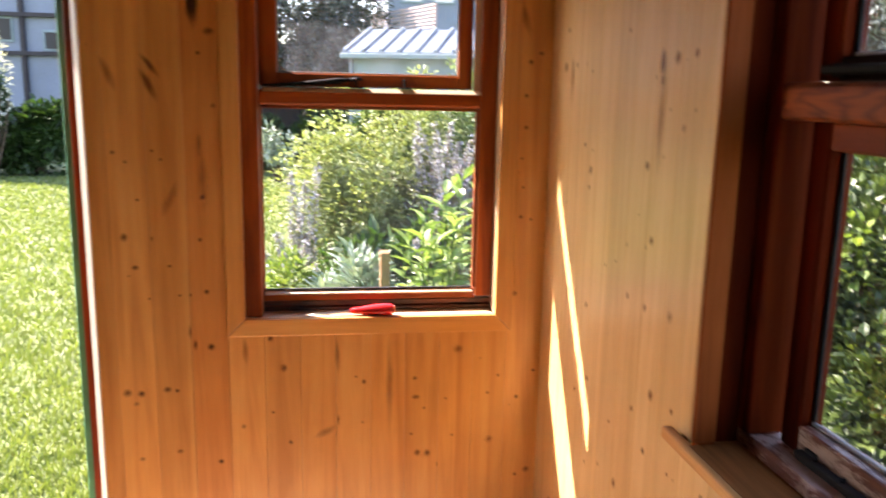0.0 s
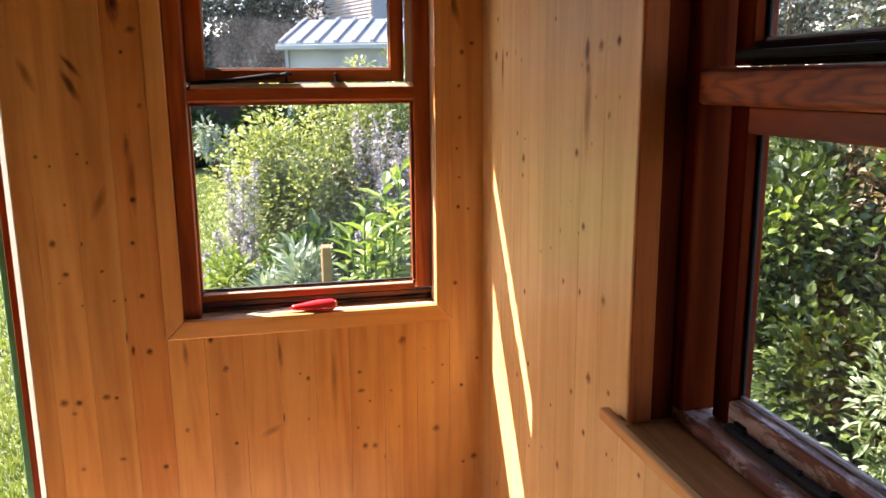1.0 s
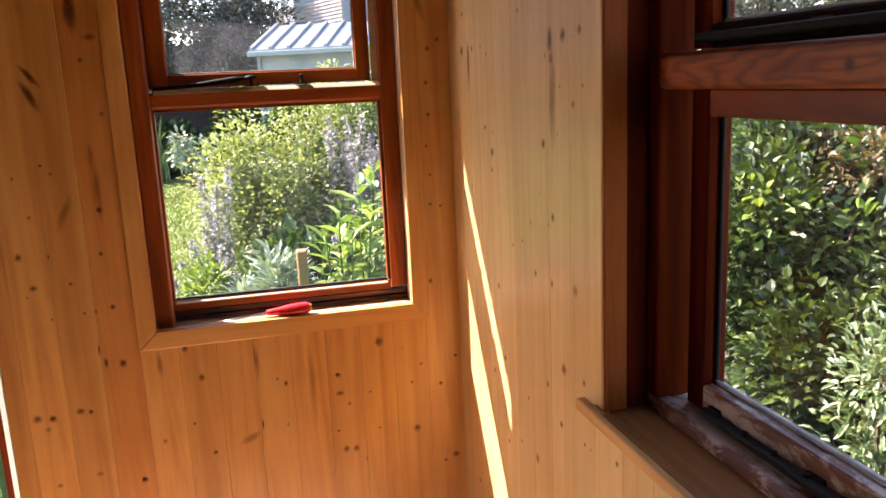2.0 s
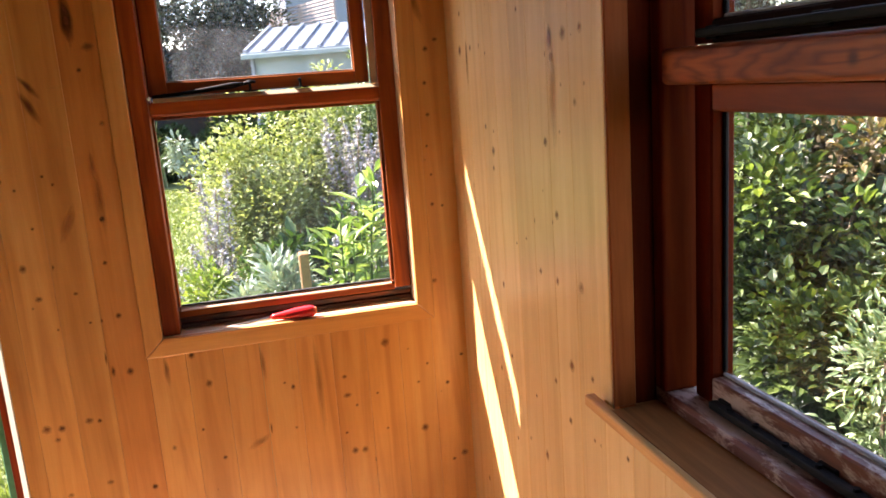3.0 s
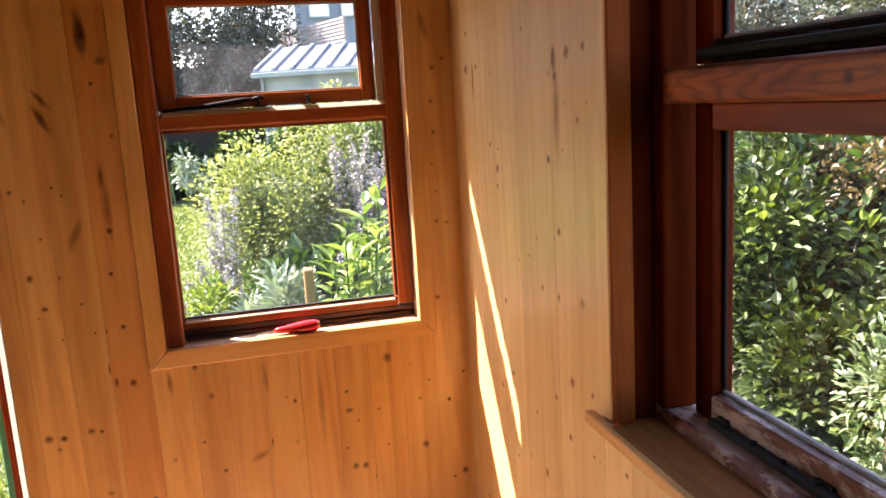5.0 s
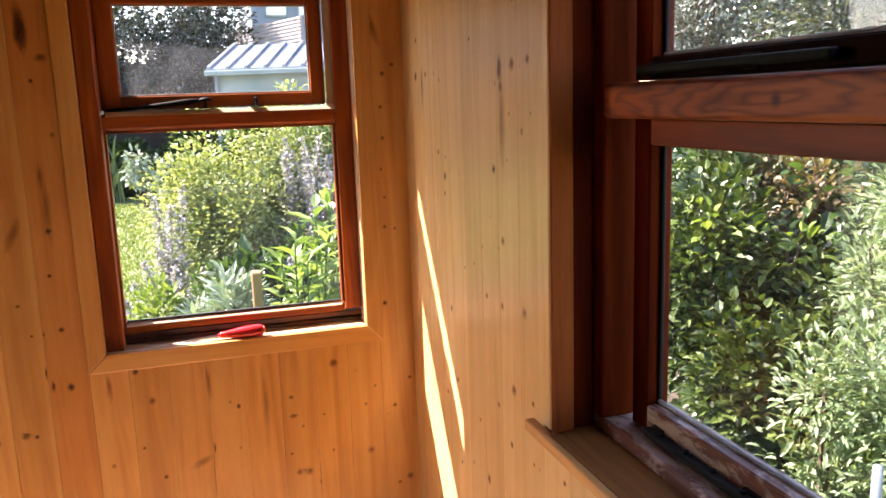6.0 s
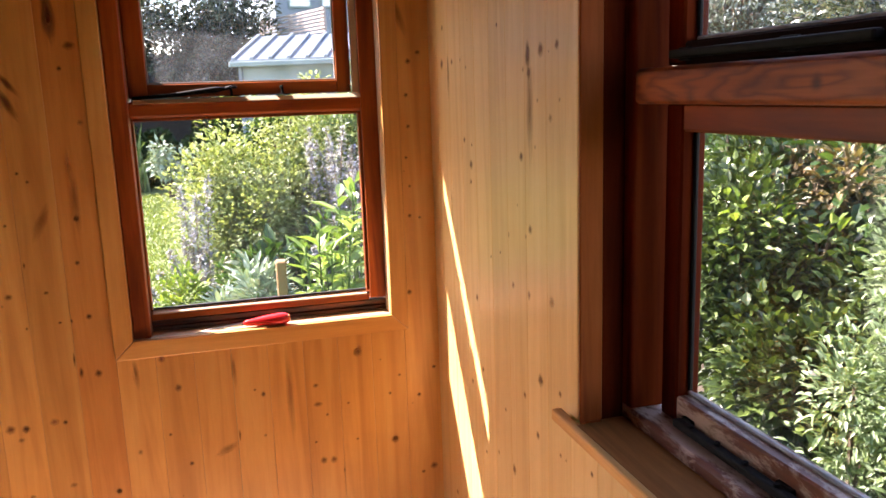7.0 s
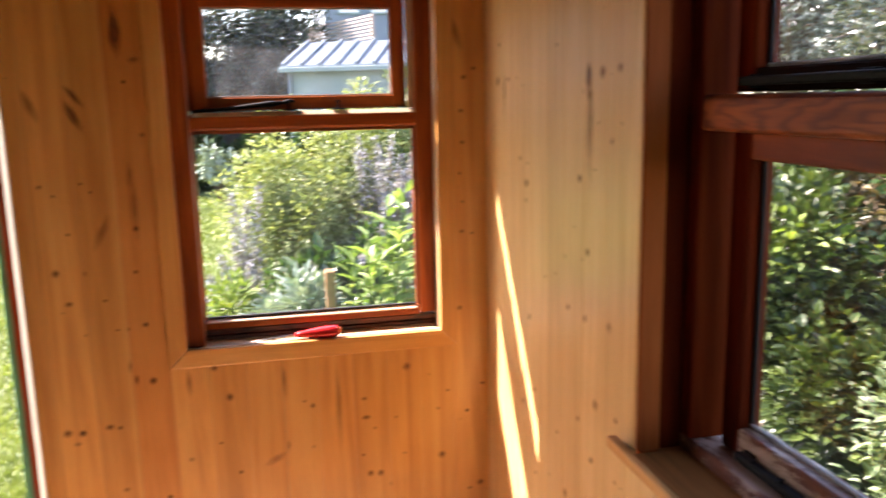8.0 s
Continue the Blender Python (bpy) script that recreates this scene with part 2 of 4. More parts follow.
leaf_gold = leaf("golden_leaf", (0.15, 0.195, 0.060), (0.31, 0.365, 0.15), (0.52, 0.56, 0.34), 0.45, 0.4)
leaf_mid = leaf("green_leaf", (0.035, 0.085, 0.015), (0.07, 0.15, 0.025), (0.13, 0.23, 0.05))
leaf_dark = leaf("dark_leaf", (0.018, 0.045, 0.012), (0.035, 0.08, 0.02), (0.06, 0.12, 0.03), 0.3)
leaf_bright = leaf("bright_leaf", (0.13, 0.21, 0.05), (0.22, 0.32, 0.08), (0.36, 0.45, 0.17), 0.35)
leaf_silver = leaf("silver_leaf", (0.20, 0.27, 0.22), (0.30, 0.37, 0.31), (0.42, 0.48, 0.42), 0.6, 0.15)
leaf_sage = leaf("sage_leaf", (0.07, 0.12, 0.045), (0.18, 0.25, 0.11), (0.40, 0.47, 0.30), 0.5, 0.3)
leaf_tree = leaf("far_leaf", (0.022, 0.032, 0.022), (0.05, 0.062, 0.045), (0.17, 0.19, 0.16), 0.25, 0.25)
petal = leaf("mauve_petal", (0.20, 0.19, 0.26), (0.33, 0.32, 0.42), (0.55, 0.54, 0.62), 0.7, 0.3)
cream_petal = leaf("cream_petal", (0.48, 0.49, 0.46), (0.60, 0.60, 0.57), (0.72, 0.72, 0.70), 0.7, 0.3)
# Leaf green darkened: shade over the east shrubs is put into the colour.
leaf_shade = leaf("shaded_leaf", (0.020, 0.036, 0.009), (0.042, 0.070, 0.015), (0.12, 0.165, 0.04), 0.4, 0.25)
leaf_lime = leaf("lime_leaf", (0.10, 0.16, 0.03), (0.18, 0.26, 0.05), (0.30, 0.38, 0.09), 0.6, 0.35)
leaf_grey = leaf("grey_far_leaf", (0.04, 0.05, 0.04), (0.09, 0.105, 0.09), (0.27, 0.30, 0.28), 0.4, 0.2)
leaf_russet = leaf("russet_leaf", (0.10, 0.07, 0.035), (0.17, 0.12, 0.06), (0.30, 0.24, 0.12), 0.5)
bark = plain("bark", (0.13, 0.09, 0.06), 0.9, 0, 0.5, 18, 0.6)
twig = plain("twig", (0.30, 0.21, 0.14), 0.85, 0, 0.4, 30)
soil = plain("soil", (0.07, 0.05, 0.035), 0.95, 0, 0.5, 9, 0.7)
lawn = plain("lawn", (0.14, 0.18, 0.055), 0.9, 0, 0.35, 2.5, 0.8)
blade = leaf("grass_blade", (0.125, 0.18, 0.042), (0.165, 0.22, 0.062), (0.22, 0.26, 0.095), 0.5, 0.4)
shed_paint = plain("pale_shed_paint", (0.19, 0.26, 0.27), 0.6, 0, 0.2, 2)
roof_metal = plain("pale_sheet_metal", (0.17, 0.205, 0.245), 0.4, 0.3, 0.2, 3)
far_wall = plain("far_render", (0.19, 0.225, 0.275), 0.8, 0, 0.15, 1.5)
dark_wood = plain("dark_fence_wood", (0.035, 0.03, 0.032), 0.8, 0, 0.4, 5)
slat_wood = plain("weathered_slat", (0.40, 0.32, 0.29), 0.8, 0, 0.3, 4)
stake_wood = plain("stake_timber", (0.30, 0.15, 0.055), 0.8, 0, 0.35, 14, 0.4)


# ---- mesh tools ----
def mesh_ob(name, bm, material, smooth=False):
    me = bpy.data.meshes.new(name)
    bm.to_mesh(me)
    bm.free()
    me.materials.append(material)
    if smooth:
        for f in me.polygons:
            f.use_smooth = True
    return new(name, me)


def part(name, bm, material, parent, label="", smooth=False):
    ob = mesh_ob(name, bm, material, smooth)
    ob.parent = parent
    if label:
        tagged(ob, label)
    return ob


def box(x0, x1, y0, y1, z0, z1, bevel=0.0, seg=1, bm=None):
    """An upright box, with its edges rounded by bevel."""
    own = bmesh.new()
    bmesh.ops.create_cube(own, size=1)
    for v in own.verts:
        v.co = Vector(((x0 + x1) / 2 + v.co.x * (x1 - x0), (y0 + y1) / 2 + v.co.y * (y1 - y0), (z0 + z1) / 2 + v.co.z * (z1 - z0)))
    if bevel:
        bmesh.ops.bevel(own, geom=own.edges[:], offset=bevel, segments=seg, profile=0.5, affect="EDGES")
    if bm is None:
        return own
    tmp = bpy.data.meshes.new("tmp")
    own.to_mesh(tmp)
    own.free()
    bm.from_mesh(tmp)
    bpy.data.meshes.remove(tmp)
    return bm


def prism(points, axis, a, b, bevel=0.0, bm=None):
    """Pushes a closed outline along an axis from a to b. The outline lies in the other two axes, in the order xyz."""
    bm = bm or bmesh.new()

    def at(p, d):
        q = list(p)
        q.insert("xyz".index(axis), d)
        return Vector(q)

    lo = [bm.verts.new(at(p, a)) for p in points]
    hi = [bm.verts.new(at(p, b)) for p in points]
    n = len(points)
    fs = [bm.faces.new(lo), bm.faces.new(hi)]
    for i in range(n):
        fs.append(bm.faces.new((lo[i], lo[(i + 1) % n], hi[(i + 1) % n], hi[i])))
    bmesh.ops.recalc_face_normals(bm, faces=bm.faces[:])
    if bevel:
        bmesh.ops.bevel(bm, geom=bm.edges[:], offset=bevel, segments=2, profile=0.5, affect="EDGES")
    return bm


def tube(path, r, sides=8, bm=None, taper=None):
    """A round bar along a line of points."""
    bm = bm or bmesh.new()
    rings = []
    pts = [Vector(p) for p in path]
    for i, p in enumerate(pts):
        d = (pts[min(i + 1, len(pts) - 1)] - pts[max(i - 1, 0)]).normalized()
        s = d.cross(Vector((0.31, 0.17, 0.93))).normalized()
        u = d.cross(s)
        rr = taper[i] if taper else r
        rings.append([bm.verts.new(p + rr * (math.cos(2 * math.pi * k / sides) * s + math.sin(2 * math.pi * k / sides) * u)) for k in range(sides)])
    for a, b in zip(rings, rings[1:]):
        for k in range(sides):
            bm.faces.new((a[k], a[(k + 1) % sides], b[(k + 1) % sides], b[k]))
    bm.faces.new(rings[0][::-1])
    bm.faces.new(rings[-1])
    return bm


def thing(name, at, label, category, group="", kind=""):
    ob = new(name)
    ob.location = at
    ob.empty_display_size = 0.1
    return tagged(ob, label, category, group, kind)


def shift(ob, root):
    """Hangs a part, built in world metres, under its root."""
    ob.parent = root
    ob.matrix_parent_inverse = Matrix.Translation(-Vector(root.location))
    return ob


# ---- the hut's shell ----
WX0, WX1 = -0.750, -0.124        # north window, inside its casing
WZ0, WZ1 = 0.950, 1.835
DX1, DX0 = -1.112, -2.05         # doorway
DOOR_TOP = 1.96
EY0, EY1 = -1.74, -0.888         # east window, inside its casing
EZ0, EZ1 = 0.985, 1.84
ROOM_W, ROOM_S, EAVE = -2.95, -3.60, 1.98
WALL = 0.095
BOARD = 0.012

core = box(DX1, WX0 - 0.008, BOARD, WALL, 0, 2.2)
for a, b, c, d in ((WX0 - 0.008, WX1 + 0.008, 0, WZ0 - 0.008), (WX0 - 0.008, WX1 + 0.008, WZ1 + 0.004, 2.2), (WX1 + 0.008, 0.0, 0, 2.2), (DX0, DX1, DOOR_TOP, 2.2), (ROOM_W, DX0, 0, 2.2)):
    box(a, b, BOARD, WALL, c, d, bm=core)
wall_north = tagged(mesh_ob("wall_north", core, green_paint), "boarded pine end wall of the hut, green outside", "wall", kind="structure")

core = box(BOARD, WALL, EY1 + 0.032, WALL, 0, 2.0)
for a, b, c, d in ((EY0, EY1, 0, EZ0 - 0.012), (EY0, EY1, EZ1, 2.0), (ROOM_S, EY0, 0, 2.0)):
    box(BOARD, WALL, a, b, c, d, bm=core)
wall_east = tagged(mesh_ob("wall_east", core, green_paint), "boarded pine side wall of the hut, green outside", "wall", kind="structure")

# plain west and south walls: they close the room behind the camera
tagged(mesh_ob("wall_west", box(ROOM_W - WALL, ROOM_W, ROOM_S, WALL, 0, 2.0), pine_z), "plain pine side wall", "wall", kind="structure")
tagged(mesh_ob("wall_south", box(ROOM_W - WALL, WALL, ROOM_S - WALL, ROOM_S, 0, 2.2), pine_z), "plain pine end wall", "wall", kind="structure")
tagged(mesh_ob("floor", box(ROOM_W - WALL, WALL, ROOM_S - WALL, WALL, -0.05, 0), floor_y), "brown boarded hut floor", "floor", kind="structure")


tagged(mesh_ob("foundation", box(ROOM_W - 0.06, 0.06, ROOM_S - 0.06, 0.06, -0.32, -0.0505), dark_wood), "dark timber base under the hut", "foundation", kind="structure")


def roof_z(x):
    """The bow of the roof, from its eaves up to the crown."""
    u = (x - ROOM_W / 2) / (-ROOM_W / 2 + 0.12)
    return 1.90 + 0.36 * math.sqrt(max(0.0, 1 - 0.86 * u * u)) - 0.09


bm = bmesh.new()
cols = 24
x_at = [ROOM_W - 0.2 + (0.4 - ROOM_W) * i / cols for i in range(cols + 1)]
grid = [[bm.verts.new((x, y, roof_z(x) + dz)) for x in x_at] for y, dz in ((ROOM_S - 0.3, 0), (0.38, 0), (0.38, 0.05), (ROOM_S - 0.3, 0.05))]
for a in range(4):
    for i in range(cols):
        bm.faces.new((grid[a][i], grid[a][i + 1], grid[(a + 1) % 4][i + 1], grid[(a + 1) % 4][i]))
bmesh.ops.recalc_face_normals(bm, faces=bm.faces[:])
tagged(mesh_ob("ceiling", bm, dark_board), "dark bowed timber roof with a deep overhang", "ceiling", kind="structure")

# ---- north window ----
window_1 = thing("window_1", (WX0, 0, WZ0), "brown-stained timber window with an opening top light", "window", kind="structure")


def win(name, bm, mat, label="", smooth=False, root=window_1):
    ob = mesh_ob(name, bm, mat, smooth)
    shift(ob, root)
    if label:
        tagged(ob, label)
    return ob


CW, PROUD = 0.044, 0.007
# mitred casing, its inner edge wraps into the opening
for pts, axis, mat in (
    ([(WX0, WZ0), (WX1, WZ0), (WX1 + CW, WZ0 - CW), (WX0 - CW, WZ0 - CW)], "y", pine_x),
    ([(WX0, WZ0), (WX0, WZ1), (WX0 - CW, WZ1 + CW), (WX0 - CW, WZ0 - CW)], "y", pine_z),
    ([(WX1, WZ0), (WX1 + CW, WZ0 - CW), (WX1 + CW, WZ1 + CW), (WX1, WZ1)], "y", pine_z),
    ([(WX0, WZ1), (WX1, WZ1), (WX1 + CW, WZ1 + CW), (WX0 - CW, WZ1 + CW)], "y", pine_x),
):
    cx, cz = sum(p[0] for p in pts) / 4, sum(p[1] for p in pts) / 4
    pts = [(cx + (x - cx) * 0.999, cz + (z - cz) * 0.999) for x, z in pts]
    win("casing", prism(pts, "y", -PROUD, BOARD - 0.002, 0.0025), mat, "pale pine casing with mitred corners")
# lining boards of the reveal; right and bottom ones paled for sunlight
win("lining", box(WX0 - 0.0078, WX0, BOARD, WALL, WZ0, WZ1), stain_z)
win("lining", box(WX1, WX1 + 0.0078, BOARD, WALL, WZ0, WZ1), sun_pale_z)
win("lining", box(WX0 - 0.0078, WX1 + 0.0078, BOARD, WALL, WZ0 - 0.0078, WZ0), sun_pale_x)
win("lining", box(WX0 - 0.0078, WX1 + 0.0078, BOARD, WALL, WZ1, WZ1 + 0.0038), stain_x)

FY0, FY1 = 0.050, 0.116
win("jamb", box(WX0 + 0.0005, WX0 + 0.040, 0.0125, FY1, WZ0 + 0.0005, WZ1, 0.002), stain_z)
win("jamb", box(WX1 - 0.042, WX1, FY0, FY1, WZ0 + 0.036, WZ1, 0.002), stain_z)
win("head", box(WX0 + 0.040, WX1 - 0.042, FY0, FY1, WZ1 - 0.03, WZ1, 0.002), stain_x)
win("sill", prism([(0.064, WZ0 + 0.0005), (0.064, WZ0 + 0.010), (0.072, WZ0 + 0.012), (0.072, WZ0 + 0.016), (0.060, WZ0 + 0.018),
                   (0.060, WZ0 + 0.028), (FY1 + 0.05, WZ0 + 0.020), (FY1 + 0.05, WZ0 + 0.0005)], "x", WX0 + 0.0405, WX1, 0.001), worn_x)
win("bottom_rail", prism([(0.063, WZ0 + 0.0285), (0.063, WZ0 + 0.044), (0.078, WZ0 + 0.052), (0.100, WZ0 + 0.052), (0.100, WZ0 + 0.0285)], "x", WX0 + 0.040, WX1 - 0.042, 0.001), stain_x)
win("transom", prism([(0.056, 1.470), (0.052, 1.476), (0.052, 1.5025), (0.0625, 1.5025), (0.0625, 1.508), (0.112, 1.508), (0.160, 1.486), (0.160, 1.466), (0.10, 1.466)], "x", WX0 + 0.008, WX1 - 0.042, 0.0015), stain_x)
# added bead; its pale colour stands for the sunlit transom edge
win("ledge_bead", prism([(0.0430, 1.5028), (0.0430, 1.5040), (0.0520, 1.5130), (0.0600, 1.5130), (0.0622, 1.5110), (0.0622, 1.5028)], "x", WX0 + 0.050, WX1 - 0.0425), sun_pale_x, "transom bead paled to look sunlit")
# glazing beads and the fixed pane
for b in (box(-0.710, -0.7045, 0.058, 0.078, 1.006, 1.468, 0.001), box(-0.1735, -0.166, 0.058, 0.078, 1.006, 1.468, 0.001)):
    win("bead", b, stain_z)
win("bead", box(-0.7045, -0.1735, 0.058, 0.078, 1.4625, 1.470, 0.001), stain_x)
# the bottom bead is paled to stand for sun on it
win("bead", prism([(0.0605, 0.9945), (0.0605, 0.9975), (0.0763, 1.0062), (0.0763, 0.9945)], "x", -0.7045, -0.1735), sun_pale_x, "glazing bead paled to look sunlit")
win("seal", box(-0.7045, -0.1735, 0.070, 0.076, 1.005, 1.0085), seal_dark)
p1 = win("pane", box(-0.708, -0.168, 0.0765, 0.0800, 1.002, 1.470), glass)
p1.visible_shadow = False
# top light: a sash in its rebate
sash = thing("sash", (-0.70, 0.09, 1.52), "", "")
sash.parent = window_1
sash.matrix_parent_inverse = Matrix.Translation(-Vector(window_1.location))
SX0, SX1, SZ0, SZ1, SY0, SY1 = -0.7095, -0.170, 1.516, 1.800, 0.076, 0.108
for nm, b, mt in (("stile", box(SX0, -0.667, SY0, SY1, SZ0, SZ1, 0.002), stain_z), ("stile", box(-0.2195, SX1 - 0.014, SY0, SY1, SZ0, SZ1, 0.002), stain_z),
                  ("rail", box(-0.667, -0.2195, SY0, SY1, SZ0, 1.5475, 0.002), stain_x), ("rail", box(-0.667, -0.2195, SY0, SY1, 1.758, SZ1, 0.002), stain_x)):
    o = mesh_ob(nm, b, mt)
    o.parent = sash
    o.matrix_parent_inverse = Matrix.Translation(-Vector(sash.location))
o = mesh_ob("pane", box(-0.669, -0.217, 0.090, 0.0935, 1.545, 1.760), dusty_glass)
o.visible_shadow = False
o.parent = sash
o.matrix_parent_inverse = Matrix.Translation(-Vector(sash.location))
for b in (box(-0.667, -0.2195, 0.084, 0.090, 1.5475, 1.5515, 0.001), box(-0.667, -0.2195, 0.084, 0.090, 1.754, 1.758, 0.001),
          box(-0.667, -0.6635, 0.084, 0.090, 1.5475, 1.758, 0.001), box(-0.2230, -0.2195, 0.084, 0.090, 1.5475, 1.758, 0.001)):
    o = mesh_ob("putty_line", b, putty)
    o.parent = sash
    o.matrix_parent_inverse = Matrix.Translation(-Vector(sash.location))
# paled strip standing for sun on the jamb's side
win("rebate", box(-0.184, -0.1665, 0.060, 0.066, 1.514, WZ1 - 0.03, 0.001), sun_pale_z, "bead beside the top light, paled to look sunlit")
# casement stay, resting on two pegs
stay = bmesh.new()
tube([(-0.700, 0.056, 1.516), (-0.62, 0.057, 1.521), (-0.56, 0.058, 1.527), (-0.515, 0.059, 1.531), (-0.49, 0.060, 1.533)], 0.004, 8, stay, [0.0045, 0.0045, 0.0060, 0.0075, 0.004])
tube([(-0.49, 0.060, 1.533), (-0.475, 0.061, 1.537), (-0.462, 0.062, 1.535)], 0.003, 8, stay, [0.004, 0.005, 0.003])
win("stay", stay, black_iron, "black iron casement stay", True)
for px in (-0.476, -0.356):
    pg = box(px - 0.016, px + 0.018, 0.050, 0.064, 1.5135, 1.5175, 0.001)
    tube([(px, 0.057, 1.517), (px, 0.057, 1.527), (px - 0.002, 0.056, 1.537)], 0.003, 8, pg, [0.0035, 0.003, 0.0045])
    win("peg", pg, black_iron, "iron stay peg")

# ---- east window ----
window_2 = thing("window_2", (0, EY1, EZ0), "deep brown-stained timber window with a wide transom", "window", kind="structure")


def win2(name, bm, mat, label="", smooth=False):
    return win(name, bm, mat, label, smooth, window_2)


win2("casing", box(-0.012, 0.0005, EY1 + 0.0002, EY1 + 0.044, EZ0 + 0.0125, EZ1 + 0.044, 0.004, 2), pine_daylit, "pale pine casing")
win2("casing", box(-0.012, 0.010, EY0, EY1 - 0.001, EZ1, EZ1 + 0.044, 0.004, 2), pine_y, "pale pine casing")
win2("lining", box(-0.0105, 0.026, EY1 - 0.006, EY1 - 0.0001, EZ0 + 0.0125, EZ1, 0.0015), lining_z)
win2("lining", box(0.0008, 0.026, EY1 + 0.0001, EY1 + 0.02, EZ0 - 0.008, EZ1), lining_z)
# window board with a horn past the casing
win2("nosing", prism([(-0.030, -0.824), (-0.030, EY0), (-0.0175, EY0), (-0.0175, EY1 - 0.0065), (-0.0122, EY1 - 0.0065), (-0.0122, -0.824)], "z", 0.978, 0.997, 0.003), stool_y, "pale pine nosing")
win2("window_board", box(-0.0172, 0.0658, EY0, EY1 - 0.0065, 0.979, 0.9955, 0.001), board_y, "dark-stained window board")
win2("jamb", box(0.0262, 0.0655, EY1 + 0.002, EY1 + 0.03, EZ0 - 0.008, EZ1, 0.001), stain_shade_ez)
win2("jamb", box(0.066, 0.128, EY1 - 0.022, EY1 + 0.03, 1.0145, EZ1, 0.005, 2), stain_shade_post)
win2("jamb", box(0.026, 0.128, EY0 - 0.02, EY0 + 0.036, 1.0145, EZ1, 0.003), stain_shade_ez)
win2("head", box(0.066, 0.128, EY0 + 0.036, EY1 - 0.0222, EZ1 - 0.036, EZ1, 0.003), stain_y)
win2("sill", prism([(0.066, 0.98), (0.066, 1.009), (0.071, 1.0142), (0.118, 1.0144), (0.118, 1.008), (0.190, 0.995), (0.190, 0.97)], "y", EY0, EY1 + 0.0295, 0.0015), worn_y, "weathered timber sill with worn varnish")
win2("transom", prism([(0.060, 1.484), (0.060, 1.524), (0.066, 1.530), (0.128, 1.526), (0.170, 1.508), (0.170, 1.488), (0.128, 1.480), (0.066, 1.480)], "y", EY0 + 0.036, EY1 - 0.034, 0.003), stain_swirl, "stained transom with swirling grain")


def sash_east(z0, z1, gz0, gz1, pane_mat, rail_mat):
    s = thing("sash", (0.11, EY1 - 0.04, z0), "", "")
    s.parent = window_2
    s.matrix_parent_inverse = Matrix.Translation(-Vector(window_2.location))
    y0, y1, gy1, gy0 = EY0 + 0.042, EY1 - 0.046, EY1 - 0.088, EY0 + 0.085
    for nm, b, mt in (("stile", box(0.104, 0.142, gy1, y1, z0, z1, 0.003), stain_shade_ez), ("stile", box(0.104, 0.142, y0, gy0, z0, z1, 0.003), stain_shade_ez),
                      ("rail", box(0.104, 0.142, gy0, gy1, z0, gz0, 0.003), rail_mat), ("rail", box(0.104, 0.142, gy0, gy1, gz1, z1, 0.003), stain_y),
                      # the upright black strip stands for the shaded rebate at the glass edge
                      ("putty_line", box(0.122, 0.129, gy0, gy1, gz0, gz0 + 0.006, 0.002), putty), ("putty_line", box(0.122, 0.129, gy1 - 0.006, gy1, gz0 + 0.006, gz1, 0.002), black_iron)):
        o = mesh_ob(nm, b, mt)
        o.parent = s
        o.matrix_parent_inverse = Matrix.Translation(-Vector(s.location))
    o = mesh_ob("pane", box(0.1295, 0.1330, gy0 - 0.003, gy1 + 0.003, gz0 - 0.003, gz1 + 0.003), pane_mat)
    o.visible_shadow = False
    o.parent = s
    o.matrix_parent_inverse = Matrix.Translation(-Vector(s.location))
    return s


sash_east(1.0150, 1.4795, 1.057, 1.442, glass, worn_y)
sash_east(1.532, 1.800, 1.563, 1.765, dusty_glass, shade_rail)
win2("window_board", box(0.0265, 0.0655, EY1 - 0.0062, EY1 + 0.0017, 0.979, 0.9952), board_y)
# black stay bars on the bottom rails
for z, ya, bolts in ((1.026, -0.995, 5), (1.546, -0.965, 0)):
    st = box(0.086, 0.100, ya - 0.36, ya, z - 0.006, z + 0.006, 0.003, 2)
    for k in range(bolts):
        tube([(0.093, ya - 0.04 - 0.06 * k, z + 0.005), (0.093, ya - 0.04 - 0.06 * k, z + 0.010)], 0.0045, 8, st)
    box(0.0985, 0.105, ya - 0.03, ya - 0.005, z - 0.009, z + 0.009, 0.001, 1, st)
    box(0.0985, 0.105, ya - 0.24, ya - 0.21, z - 0.009, z + 0.009, 0.001, 1, st)
    win2("stay", st, black_iron, "black iron casement stay")

# ---- doorway ----
door_1 = thing("door_1", (DX1, 0, 0), "open doorway with a green-painted outer frame", "door", kind="structure")
win("edge_bead", prism([(-1.0990, 0.0118), (-1.0990, -0.0040), (-1.1000, -0.0042), (-1.1152, 0.0110), (-1.1152, 0.0118)], "z", 0, DOOR_TOP), cream_paint, "chamfered cream-painted bead on the doorway edge", False, door_1)
win("frame", box(-1.1165, -1.1125, 0.0125, 0.060, 0, DOOR_TOP, 0.001), stain_z, "", False, door_1)
win("door_stop", box(-1.146, -1.1125, 0.0605, 0.0945, 0, DOOR_TOP - 0.031, 0.001), stain_z, "red-brown stained door stop", False, door_1)
win("outer_frame", box(-1.172, -1.113, 0.0955, 0.125, -0.1, DOOR_TOP, 0.002), green_paint, "green-painted outer frame", False, door_1)
win("frame", box(DX0, DX0 + 0.03, 0.0125, 0.110, 0, DOOR_TOP, 0.001), stain_z, "", False, door_1)
win("frame", box(DX0 + 0.03, -1.1170, 0.0125, 0.110, DOOR_TOP - 0.03, DOOR_TOP - 0.001, 0.001), stain_x, "", False, door_1)

